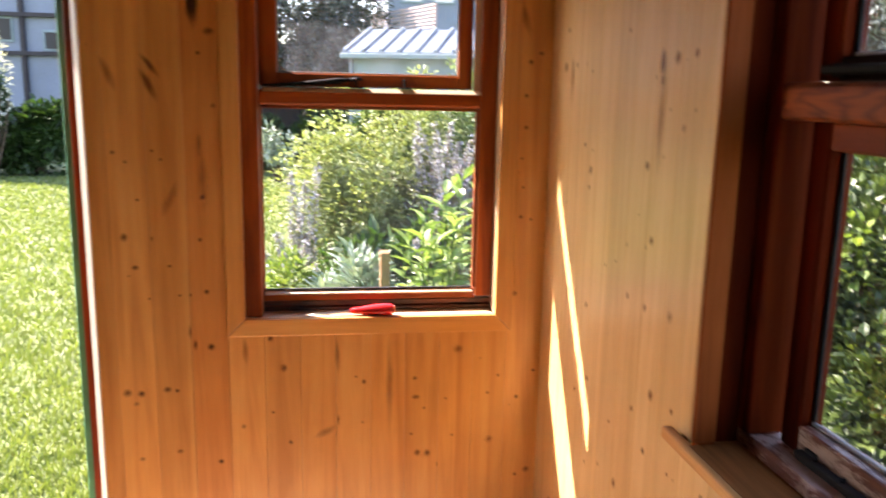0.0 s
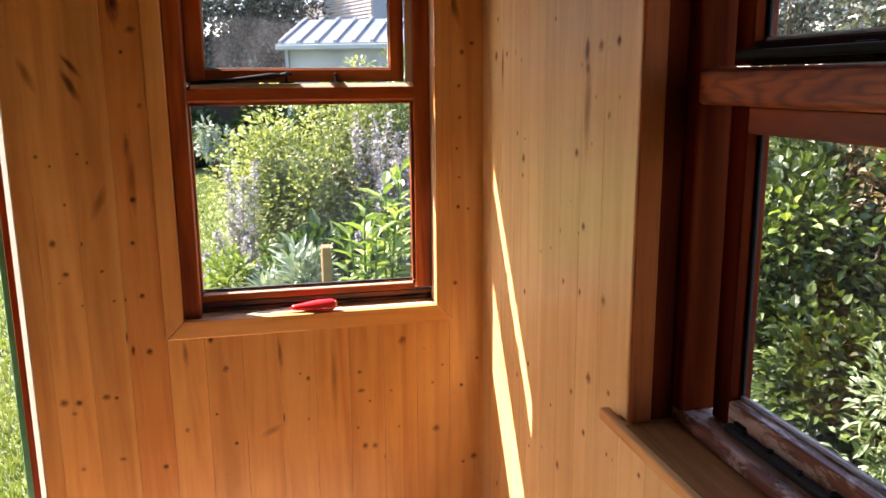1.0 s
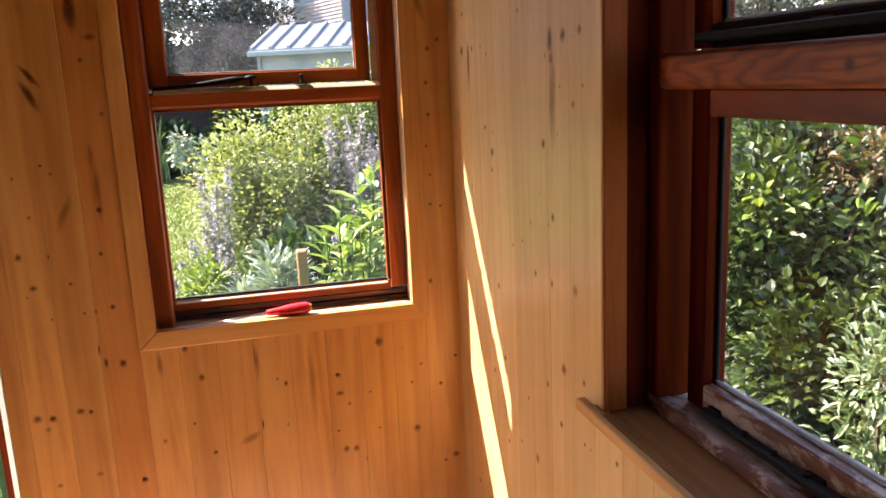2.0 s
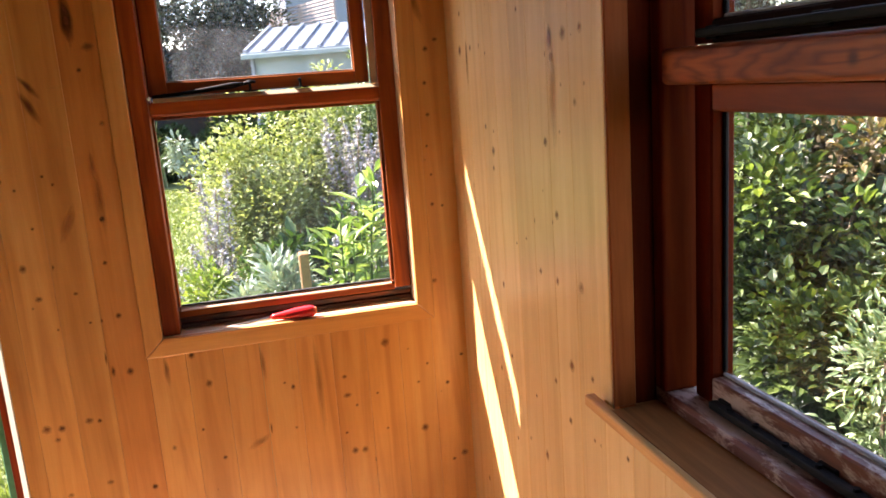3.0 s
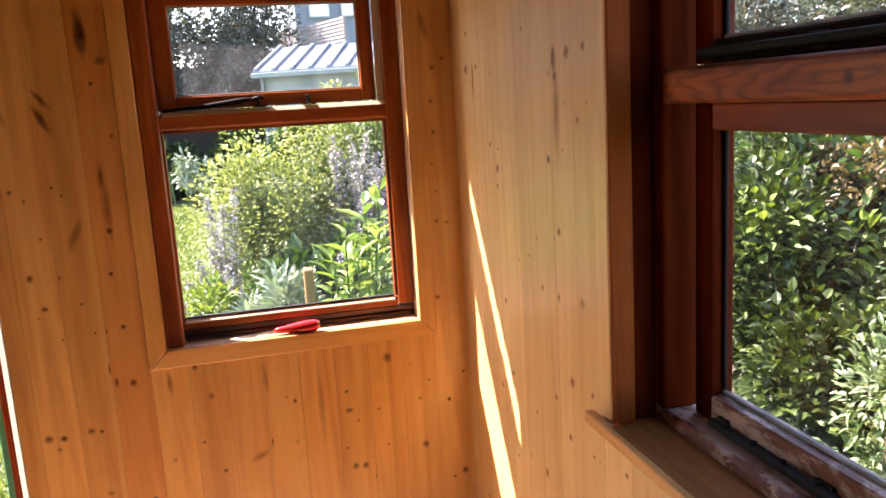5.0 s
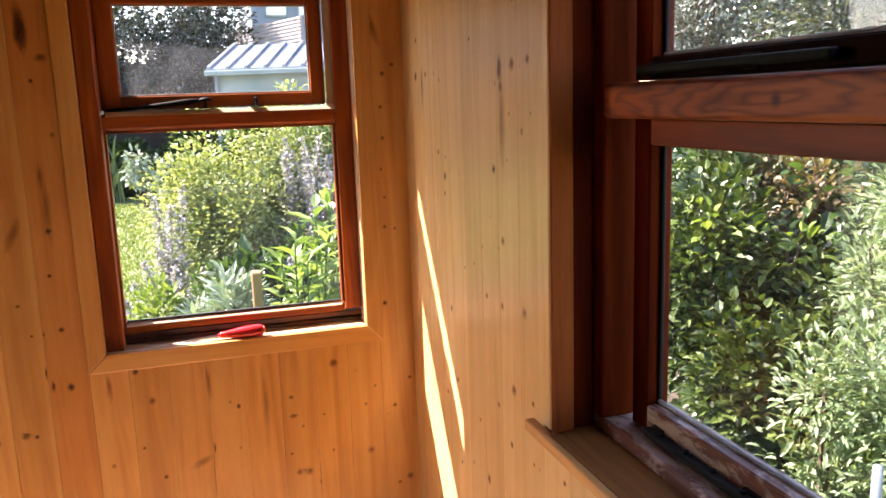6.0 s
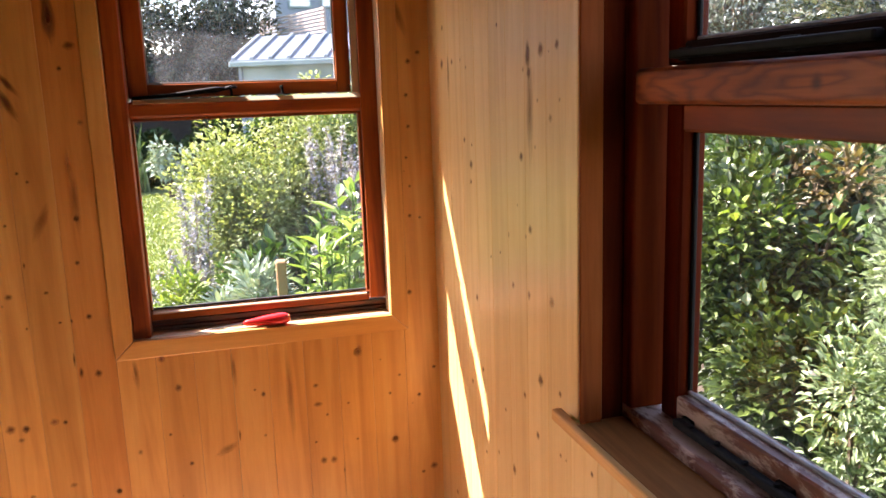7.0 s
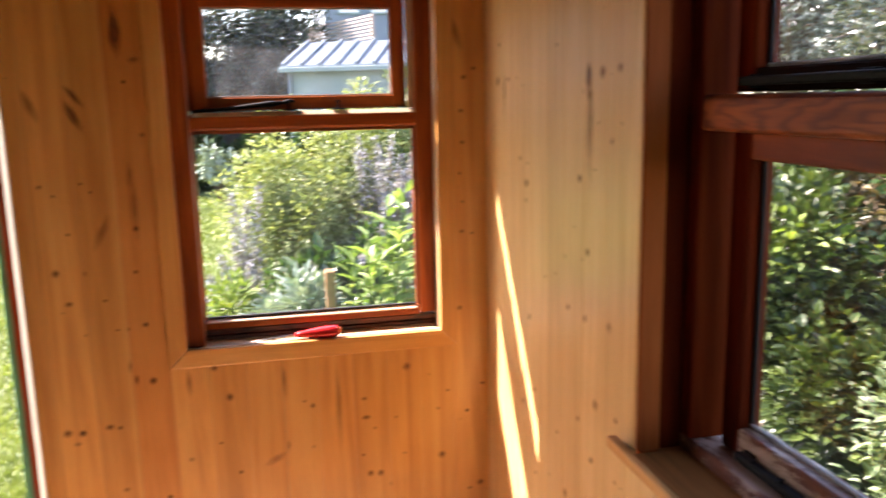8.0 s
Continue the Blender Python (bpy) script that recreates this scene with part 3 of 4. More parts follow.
# ---- screwdriver on the north sill ----
sd = thing("screwdriver", (-0.43, 0.016, WZ0), "red-handled screwdriver lying on the window sill", "screwdriver")
a, b = Vector((-0.492, 0.020, WZ0 + 0.0105)), Vector((-0.382, 0.008, WZ0 + 0.0170))
hb = tube([a.lerp(b, u) for u in (0, 0.06, 0.2, 0.35, 0.55, 0.75, 0.9, 0.97, 1.0)], 0.01, 12, None, [0.005, 0.0078, 0.0090, 0.0115, 0.0142, 0.0152, 0.0147, 0.0122, 0.0075])
win("handle", hb, red_plastic, "red plastic handle", True, sd)
cb = tube([a.lerp(b, u) for u in (0.995, 1.01, 1.03)], 0.01, 12, None, [0.0095, 0.009, 0.006])
win("end_cap", cb, orange_plastic, "amber end cap", True, sd)
d = (a - b).normalized()
win("shaft", tube([a, a + d * 0.09 + Vector((0, 0, -0.006)), a + d * 0.11 + Vector((0, 0, -0.0075))], 0.003, 8, None, [0.0032, 0.0032, 0.002]), steel, "steel shaft", True, sd)


# ---- garden ----
GROUND = -0.30
bm = bmesh.new()
bmesh.ops.create_grid(bm, x_segments=60, y_segments=60, size=400)
for v in bm.verts:
    v.co = Vector((v.co.x * abs(v.co.x) / 400, v.co.y * abs(v.co.y) / 400, 0))
    v.co.z = GROUND + (0.03 * noise.noise(v.co * 0.7) if v.co.length > 6 else 0)
tagged(mesh_ob("ground", bm, lawn), "mown sunlit garden lawn", "lawn", kind="structure")

rng = np.random.default_rng(7)


def sheet(name, verts, faces, mat):
    me = bpy.data.meshes.new(name)
    me.from_pydata(verts.tolist(), [], faces)
    me.materials.append(mat)
    return new(name, me)


def leaves(name, pos, way, length, width, mat, droop=0.25):
    """Folded leaves, one per row of pos, each pointing along way."""
    n = len(pos)
    way = way / np.linalg.norm(way, axis=1, keepdims=True)
    up = np.tile((0.0, 0.0, 1.0), (n, 1)) + rng.normal(0, 0.35, (n, 3))
    side = np.cross(way, up)
    side /= np.linalg.norm(side, axis=1, keepdims=True) + 1e-9
    nor = np.cross(side, way)
    L, Wd = length[:, None], width[:, None]
    tip = pos + way * L - nor * L * droop
    m1 = pos + way * L * 0.30
    m2 = pos + way * L * 0.68 - nor * L * droop * 0.4
    lift = nor * Wd * 0.20
    v = np.stack([pos, m1 + side * Wd * 0.48 + lift, m2 + side * Wd * 0.40 + lift, tip, m2 - side * Wd * 0.40 + lift, m1 - side * Wd * 0.48 + lift, m1, m2], 1).reshape(-1, 3)
    f = []
    for i in range(n):
        k = 8 * i
        f += [(k, k + 6, k + 1), (k, k + 5, k + 6), (k + 1, k + 6, k + 7, k + 2), (k + 6, k + 5, k + 4, k + 7), (k + 2, k + 7, k + 3), (k + 7, k + 4, k + 3)]
    return sheet(name, v, f, mat)


def blob(n, centre, size, lumps=9, shell=0.45):
    """Points and outward ways in a lumpy crown made of overlapping clumps."""
    centre, size = np.array(centre), np.array(size)
    c = rng.normal(0, 1, (lumps, 3))
    c /= np.linalg.norm(c, axis=1, keepdims=True)
    c *= rng.uniform(0.35, 0.72, (lumps, 1))
    r = rng.uniform(0.30, 0.52, lumps)
    k = rng.integers(0, lumps, n)
    d = rng.normal(0, 1, (n, 3))
    d /= np.linalg.norm(d, axis=1, keepdims=True)
    rad = r[k] * (1 - shell * rng.random(n) ** 1.6)
    p = c[k] + d * rad[:, None]
    return centre + p * size, d + np.array((0, 0, 0.25)) + rng.normal(0, 0.35, (n, 3))


def stems(base, tops, r, mat, name="stems", sides=5):
    bm = bmesh.new()
    for t in tops:
        b = Vector(base) + Vector((random.uniform(-0.08, 0.08), random.uniform(-0.08, 0.08), 0))
        t = Vector(t)
        m = b.lerp(t, 0.5) + Vector((random.uniform(-0.08, 0.08), random.uniform(-0.08, 0.08), 0.05))
        tube([b, m, t], r, sides, bm, [r, r * 0.7, r * 0.3])
    return mesh_ob(name, bm, mat)


def bush(name, centre, size, n, length, width, mat, label, category="shrub", lumps=10, stem=bark, shell=0.5):
    """A shrub that stands on the ground: stems and a crown of leaves."""
    root = thing(name, (centre[0], centre[1], GROUND), label, category)
    p, w = blob(n, centre, size, lumps, shell)
    p[:, 2] = np.maximum(p[:, 2], GROUND + 0.02)
    cr = leaves("crown", p, w, rng.uniform(length * 0.6, length * 1.3, n), rng.uniform(width * 0.7, width * 1.3, n), mat)
    shift(tagged(cr, kind="stuff"), root)
    tops = [p[i] for i in rng.integers(0, n, 14)]
    s = stems((centre[0], centre[1], GROUND), tops, 0.012 + 0.006 * size[2], stem)
    shift(s, root)
    return root


def strap_plant(name, at, n, length, width, mat, label, z0=GROUND, lean=0.6, spread=0.15, category="plant"):
    """Arching strap leaves from one crown."""
    root = thing(name, (at[0], at[1], z0), label, category)
    V, F = [], []
    for i in range(n):
        a = rng.uniform(0, 2 * math.pi)
        L, Wd, ln = length * rng.uniform(0.6, 1.15), width * rng.uniform(0.7, 1.2), lean * rng.uniform(0.4, 1.4)
        o = np.array((at[0] + rng.normal(0, spread), at[1] + rng.normal(0, spread), z0))
        out = np.array((math.cos(a), math.sin(a), 0))
        sd = np.array((-math.sin(a), math.cos(a), 0))
        k = len(V)
        for s in range(6):
            u = s / 5
            p = o + out * L * ln * u * u + np.array((0, 0, L * (u - 0.55 * ln * u * u * u)))
            w = Wd * math.sin(math.pi * (0.18 + 0.80 * u)) * 0.5
            V += [p - sd * w, p + sd * w]
        for s in range(5):
            q = k + 2 * s
            F.append((q, q + 1, q + 3, q + 2))
    shift(tagged(sheet("leaves", np.array(V), F, mat), kind="stuff"), root)
    return root


def spikes(name, at, n, height, spread, label, lean=0.0, fat=0.026, category="flowers"):
    """Arching flower spikes: thin stalks, each with a dense tapering plume and small leaves."""
    root = thing(name, (at[0], at[1], GROUND), label, category)
    bm = bmesh.new()
    P, Wv, Q, R = [], [], [], []
    for i in range(n):
        a = rng.uniform(0, 2 * math.pi)
        out = Vector((math.cos(a) * spread + lean, math.sin(a) * spread, 0)) * rng.uniform(0.3, 1.3)
        o = Vector((at[0] + rng.normal(0, spread * 0.3), at[1] + rng.normal(0, spread * 0.3), GROUND))
        h = height * rng.uniform(0.66, 1.05)
        line = [o + out * (u ** 2.2) + Vector((0, 0, h * (u - 0.10 * u ** 4))) for u in (0, 0.25, 0.5, 0.65, 0.8, 0.9, 1.0)]
        tube(line, 0.003, 4, bm)
        plume = rng.uniform(0.22, 0.36)
        for k in range(150):
            u = 1 - plume * rng.random() ** 0.9
            p = o + out * (u ** 2.2) + Vector((0, 0, h * (u - 0.10 * u ** 4)))
            d = rng.normal(0, 1, 3)
            d /= np.linalg.norm(d)
            P.append(np.array(p) + d * fat * (0.25 + (1 - u) / plume) * 0.75)
            Wv.append(d + (0, 0, 0.4))
        for k in range(34):
            u = rng.uniform(0.1, 1 - plume * 0.9)
            Q.append(np.array(o + out * (u ** 2.2) + Vector((0, 0, h * u))))
            R.append(rng.normal(0, 1, 3) + (0, 0, 0.8))
    shift(mesh_ob("stalks", bm, twig), root)
    P, Wv, Q, R = map(np.array, (P, Wv, Q, R))
    shift(tagged(leaves("florets", P, Wv, rng.uniform(0.014, 0.028, len(P)), rng.uniform(0.010, 0.020, len(P)), petal), kind="stuff"), root)
    shift(tagged(leaves("small_leaves", Q, R, rng.uniform(0.04, 0.08, len(Q)), rng.uniform(0.008, 0.016, len(Q)), leaf_sage), kind="stuff"), root)
    return root


def tree(name, at, height, crown, size, n, length, width, mat, label):
    root = thing(name, (at[0], at[1], GROUND), label, "tree")
    bm = bmesh.new()
    c = Vector(crown)
    b = Vector((at[0], at[1], GROUND))
    tube([b, b.lerp(c, 0.5) + Vector((0.1, 0, 0)), c], 0.15, 10, bm, [0.22, 0.16, 0.08])
    p, w = blob(n, crown, size, 16, 0.75)
    for i in rng.integers(0, n, 40):
        e = Vector(p[i])
        s = b.lerp(c, rng.uniform(0.45, 0.95))
        tube([s, s.lerp(e, 0.5) + Vector((0, 0, 0.2)), e], 0.03, 5, bm, [0.05, 0.03, 0.008])
    shift(mesh_ob("trunk", bm, bark), root)
    shift(leaves("crown", p, w, rng.uniform(length * 0.6, length * 1.3, n), rng.uniform(width * 0.7, width * 1.3, n), mat), root)
    return root


# flower bed seen through the north window
bush("golden_shrub", (-0.30, 3.00, 0.80), (0.50, 0.42, 0.70), 22000, 0.031, 0.019, leaf_gold, "golden-leaved rounded shrub in full sun", lumps=30, shell=0.5)
bush("golden_shrub", (0.14, 3.25, 0.90), (0.48, 0.40, 0.72), 18000, 0.031, 0.019, leaf_gold, "golden-leaved shrub behind mauve flowers", lumps=26, shell=0.5)
bush("green_shrub", (-0.14, 2.45, 0.30), (0.50, 0.34, 0.66), 6500, 0.050, 0.026, leaf_mid, "dense mid-green shrub at the bed's middle", lumps=14)
spikes("mauve_flowers", (-0.65, 2.25), 11, 1.60, 0.13, "tall mauve-grey flower plumes on thin stalks", -0.07, 0.028)
spikes("mauve_flowers", (-0.64, 1.80), 6, 1.22, 0.10, "lower arching mauve-grey plumes beside the lawn", -0.10)
spikes("mauve_flowers", (0.10, 2.65), 26, 1.78, 0.22, "tall mauve-grey flower plumes behind broad leaves", 0.05, 0.032)
spikes("mauve_flowers", (-0.04, 1.70), 6, 1.22, 0.09, "short mauve-grey plumes among broad leaves", 0.03)
bush("sage_shrub", (0.28, 3.2, 0.92), (0.46, 0.40, 0.70), 7000, 0.044, 0.018, leaf_sage, "grey-green shrub among mauve flowers", lumps=16, shell=0.5)
strap_plant("strap_leaf_plant", (-0.30, 1.62), 90, 1.32, 0.060, leaf_mid, "glossy dark strap-leaved clump", spread=0.13, lean=0.66)
bush("glossy_plant", (-0.26, 1.78, 0.42), (0.30, 0.22, 0.46), 1300, 0.12, 0.046, leaf_dark, "glossy dark broad-leaved plant in the bed", "plant", lumps=14, shell=0.6)
bush("silver_plant", (-0.41, 1.25, 0.46), (0.24, 0.18, 0.40), 4800, 0.080, 0.018, leaf_silver, "feathery silver-grey foliage mound", lumps=14, shell=0.6)
bush("fern_mound", (-0.68, 1.50, 0.42), (0.24, 0.24, 0.42), 5200, 0.040, 0.018, leaf_lime, "fresh green feathery mound beside the lawn", lumps=16, shell=0.6)
bush("fern_mound", (-0.80, 1.95, 0.14), (0.26, 0.30, 0.40), 3600, 0.045, 0.016, leaf_mid, "mid-green feathery mound beside the lawn", lumps=12, shell=0.6)
stk = thing("stake", (-0.335, 0.95, GROUND), "square brown timber stake in the bed", "stake")
win("post", box(-0.353, -0.318, 0.93, 0.99, GROUND, 0.925, 0.004), stake_wood, "", False, stk)


def broad_plant(name, at, top, n_stems, mat, label, length=0.16, width=0.05, spread=0.18):
    root = thing(name, (at[0], at[1], GROUND), label, "plant")
    bm = bmesh.new()
    P, Wv = [], []
    for i in range(n_stems):
        o = Vector((at[0] + rng.normal(0, spread * 0.5), at[1] + rng.normal(0, spread * 0.5), GROUND))
        t = Vector((at[0] + rng.normal(0, spread), at[1] + rng.normal(0, spread), top * rng.uniform(0.82, 1.02)))
        tube([o, o.lerp(t, 0.5), t], 0.005, 5, bm, [0.007, 0.005, 0.003])
        for k in range(26):
            u = 0.35 + 0.65 * k / 25
            a = k * 2.4 + i
            P.append(np.array(o.lerp(t, u)))
            Wv.append((math.cos(a), math.sin(a), 0.35 + 0.9 * max(0, u - 0.8) * 4))
    shift(mesh_ob("stalks", bm, leaf_mid), root)
    P, Wv = np.array(P), np.array(Wv, float)
    shift(leaves("leaves", P, Wv, rng.uniform(length * 0.6, length * 1.2, len(P)), rng.uniform(width * 0.7, width * 1.2, len(P)), mat, 0.3), root)
    return root


broad_plant("broad_leaf_plant", (-0.17, 1.08), 1.00, 8, leaf_bright, "bright green broad-leaved plant in sun", 0.115, 0.036, 0.06)
broad_plant("broad_leaf_plant", (-0.02, 1.22), 1.14, 8, leaf_bright, "taller bright broad-leaved plant", 0.12, 0.038, 0.07)

# far side of the lawn
for hx, hy, hh in ((-6.4, 15.6, 1.15), (-4.4, 16.0, 1.3), (-2.6, 16.6, 1.2), (-0.9, 16.6, 1.2), (0.9, 16.8, 1.2)):
    bush("dark_hedge_shrub", (hx, hy, 0.28), (1.15, 0.8, 0.78 * hh), 4500, 0.15, 0.085, leaf_dark, "dark evergreen shrub along the lawn's edge", lumps=16)
bush("dark_hedge_shrub", (0.75, 11.7, 0.45), (1.0, 0.45, 0.92), 4500, 0.12, 0.07, leaf_dark, "dark evergreen shrub before the shed", lumps=16)
bush("dark_hedge_shrub", (2.4, 11.5, 0.45), (1.0, 0.45, 0.92), 4500, 0.12, 0.07, leaf_dark, "dark evergreen shrub before the shed", lumps=16)
bush("young_shrub", (0.85, 11.2, 1.45), (0.62, 0.3, 0.42), 650, 0.11, 0.06, leaf_gold, "young yellow-green shrub before the shed", lumps=9, shell=0.8)
strap_plant("strap_leaf_plant", (-2.15, 15.5), 40, 1.5, 0.07, leaf_sage, "pale strap-leaved plant by the hedge", spread=0.1, lean=0.5)
bush("variegated_shrub", (-1.45, 14.0, 0.42), (0.45, 0.35, 0.42), 520, 0.13, 0.06, leaf_silver, "pale-leaved shrub before the dark hedge", lumps=10, shell=0.8)
bush("dark_hedge_shrub", (-7.25, 15.1, 0.80), (0.70, 0.5, 1.40), 4500, 0.13, 0.07, leaf_dark, "dark evergreen shrub along the lawn's edge", lumps=16)
bush("white_flowering_shrub", (-6.95, 14.7, 1.35), (0.46, 0.4, 1.60), 1000, 0.085, 0.06, cream_petal, "white-flowering shrub at the lawn's edge", lumps=10)
tree("dark_tree", (-1.1, 17.3), 6, (-0.78, 17.3, 2.95), (1.9, 1.0, 2.2), 11000, 0.125, 0.068, leaf_tree, "dark small-leaved tree against the sky")
tree("dark_tree", (-3.4, 17.6), 6, (-3.2, 17.6, 3.2), (1.9, 1.2, 2.0), 6000, 0.16, 0.09, leaf_tree, "dark small-leaved tree against the sky")

shed = thing("shed", (-0.23, 12.9, GROUND), "pale blue-green shed with a ribbed metal roof", "shed")


def shed_part(name, bm, mat, label=""):
    ob = mesh_ob(name, bm, mat)
    ob.parent = shed
    return tagged(ob, label) if label else ob


# built from the corner of the eaves, then turned
shed_part("wall", box(0.16, 4.6, 0.16, 2.1, 0, 2.50), shed_paint)
shed_part("roof", prism([(0, 2.42), (0, 2.50), (1.75, 3.02), (1.75, 2.94)], "x", 0, 4.8), roof_metal, "pale ribbed sheet-metal roof")
shed_part("roof", prism([(1.752, 2.94), (1.752, 3.02), (2.4, 2.82), (2.4, 2.74)], "x", 0, 4.8), roof_metal)
for k in range(15):
    x = 0.02 + 0.33 * k
    shed_part("roof_rib", prism([(-0.01, 2.502), (-0.01, 2.545), (1.74, 3.065), (1.74, 3.022)], "x", x, x + 0.06), roof_metal)
shed_part("gutter", box(-0.01, 4.8, -0.09, -0.012, 2.38, 2.47, 0.01), shed_paint)
shed_part("corner_board", box(0.10, 0.158, 0.10, 0.20, 0, 2.40), far_wall)
shed.rotation_euler = (0, 0, radians(-19))

fen = thing("fence", (0.60, 18.4, GROUND), "weathered fence of level slats", "fence")
for x in (0.0, 1.6, 3.2):
    o = mesh_ob("post", box(x, x + 0.08, 0.03, 0.11, 0, 3.66), slat_wood)
    o.parent = fen
for k in range(15):
    z = 2.55 + 0.075 * k
    o = mesh_ob("slat", box(-0.05, 3.4, 0, 0.025, z, z + 0.045), slat_wood)
    o.parent = fen
fen.rotation_euler = (0, 0, radians(-70))
df = thing("dark_fence", (-4.0, 19.2, GROUND), "dark boarded fence behind the trees", "fence")
for k in range(30):
    x = -4.8 + 0.2 * k
    win("board", box(x, x + 0.1995, 19.2, 19.23, GROUND, 2.66 + 0.03 * (k % 3 == 0)), dark_wood, "", False, df)


def house(name, x0, x1, y0, y1, h, label, panes, pane_mat=steel):
    root = thing(name, ((x0 + x1) / 2, y0, GROUND), label, "house")
    win("wall", box(x0, x1, y0, y1, GROUND, h), far_wall, "", False, root)
    win("roof", prism([(x0 - 0.3, h), (x1 + 0.3, h), ((x0 + x1) / 2, h + 2.2)], "y", y0 - 0.3, y1 + 0.3), dark_wood, "", False, root)
    for a, b, c, d in panes:
        f = win("window", box(a - 0.06, b + 0.06, y0 - 0.05, y0 - 0.002, c - 0.06, d + 0.06, 0.01), shed_paint, "", False, root)
        win("pane", box(a, b, y0 - 0.07, y0 - 0.052, c, d), pane_mat, "", False, root)
    return root


house("far_house", 1.45, 9.5, 24.0, 30.0, 8.5, "pale blue-grey house with windows beyond the fence", [(1.9, 2.5, 4.3, 5.6), (2.9, 3.5, 4.3, 5.6)])
lh = house("pale_house", -16.0, -6.6, 20.0, 26.0, 6.5, "pale grey building beyond the hedge", [(-7.45, -7.15, 2.4, 2.8), (-8.6, -8.25, 2.6, 3.1)], seal_dark)
win("down_pipe", tube([(-7.97, 19.93, GROUND), (-7.97, 19.93, 6.4)], 0.07, 8), dark_wood, "dark down pipe", False, lh)
for z in (2.22, 3.16):
    win("band", box(-15.9, -6.65, 19.85, 19.99, z, z + 0.10), dark_wood, "dark level rail", False, lh)

# shrubs outside the east window; the leafy ones carry shade in their colour
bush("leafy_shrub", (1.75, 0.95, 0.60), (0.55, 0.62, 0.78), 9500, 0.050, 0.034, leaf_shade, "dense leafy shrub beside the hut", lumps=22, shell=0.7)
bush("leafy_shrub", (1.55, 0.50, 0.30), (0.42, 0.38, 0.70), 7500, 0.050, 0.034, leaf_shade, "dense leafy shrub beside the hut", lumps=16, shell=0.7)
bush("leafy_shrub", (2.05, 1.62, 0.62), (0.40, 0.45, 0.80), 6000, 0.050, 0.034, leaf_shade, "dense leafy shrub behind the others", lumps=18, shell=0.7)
bush("sprig_shrub", (1.58, 0.82, 0.86), (0.30, 0.42, 0.26), 420, 0.062, 0.038, leaf_lime, "yellow-green leafy sprigs over the dark shrub", lumps=12, shell=0.8)
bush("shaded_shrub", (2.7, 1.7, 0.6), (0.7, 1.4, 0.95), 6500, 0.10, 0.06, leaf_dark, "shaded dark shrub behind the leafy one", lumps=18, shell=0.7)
bush("russet_shrub", (2.25, 1.30, 0.98), (0.30, 0.42, 0.34), 950, 0.055, 0.026, leaf_russet, "russet-leaved twiggy shrub behind the green ones", lumps=14, shell=0.8, stem=twig)
bush("pale_shrub", (1.42, -0.13, 0.28), (0.32, 0.38, 0.56), 9000, 0.042, 0.015, leaf_sage, "pale grey-green shrub with lit leaves", lumps=24, shell=0.85)
bush("pale_shrub", (1.92, 0.12, 0.74), (0.34, 0.42, 0.60), 9000, 0.042, 0.015, leaf_sage, "tall pale grey-green shrub with lit leaves", lumps=24, shell=0.85)
bush("green_shrub", (2.4, 0.2, 0.5), (0.5, 0.5, 0.8), 7000, 0.065, 0.034, leaf_mid, "mid-green shrub behind the pale ones", lumps=14, shell=0.6)
pole = thing("garden_pole", (1.18, -0.36, GROUND), "pale grey pole standing in the shrubs", "pole")
win("shaft", tube([(1.18, -0.36, GROUND), (1.19, -0.37, 0.2), (1.19, -0.375, 0.50)], 0.014, 10), far_wall, "", True, pole)
tree("silver_tree", (5.7, 6.9), 5, (5.7, 6.9, 2.5), (0.9, 1.5, 1.1), 8000, 0.07, 0.03, leaf_grey, "silvery small-leaved tree beyond the shrubs")
tree("dark_tree", (5.6, 3.6), 6, (5.6, 3.8, 2.3), (0.9, 1.7, 1.1), 9000, 0.09, 0.05, leaf_tree, "dark small-leaved tree beyond the shrubs")
tree("dark_tree", (6.9, 4.3), 6, (6.9, 4.5, 2.5), (0.9, 1.9, 1.3), 9000, 0.10, 0.055, leaf_tree, "dark small-leaved tree beyond the shrubs")
tree("dark_tree", (8.5, 8.5), 6, (8.5, 9.0, 2.6), (2.2, 5.0, 2.8), 9000, 0.20, 0.12, leaf_tree, "dark small-leaved tree against the sky")

# bed of soil and lawn blades
bm = bmesh.new()
bmesh.ops.create_grid(bm, x_segments=30, y_segments=30, size=1)
for v in bm.verts:
    v.co = Vector((0.6 + v.co.x * 1.9, 2.3 + v.co.y * 1.9, GROUND + 0.02 + 0.05 * noise.noise(v.co * 6)))
tagged(mesh_ob("flower_bed", bm, soil), "dark soil of the flower bed", "soil", kind="structure")

n = 60000
gy = rng.uniform(0, 1, n) ** 1.7 * 14 + 0.9
gx = -1.1 - rng.uniform(0, 1, n) * (1.2 + gy * 0.45) + gy * 0.02
keep = ~((gx > -1.3) & (gy < 4.2))
gx, gy = gx[keep], gy[keep]
n = len(gx)
h = rng.uniform(0.03, 0.07, n)
a = rng.uniform(0, 2 * math.pi, n)
w = 0.004 + 0.0012 * gy
o = np.stack([gx, gy, np.full(n, GROUND)], 1)
s = np.stack([np.cos(a) * w, np.sin(a) * w, np.zeros(n)], 1)
t = o + np.stack([rng.normal(0, 0.02, n), rng.normal(0, 0.02, n), h], 1)
v = np.stack([o - s, o + s, t], 1).reshape(-1, 3)
tagged(sheet("grass", v, [(3 * i, 3 * i + 1, 3 * i + 2) for i in range(n)], blade), "short mown grass blades", "grass", kind="stuff")


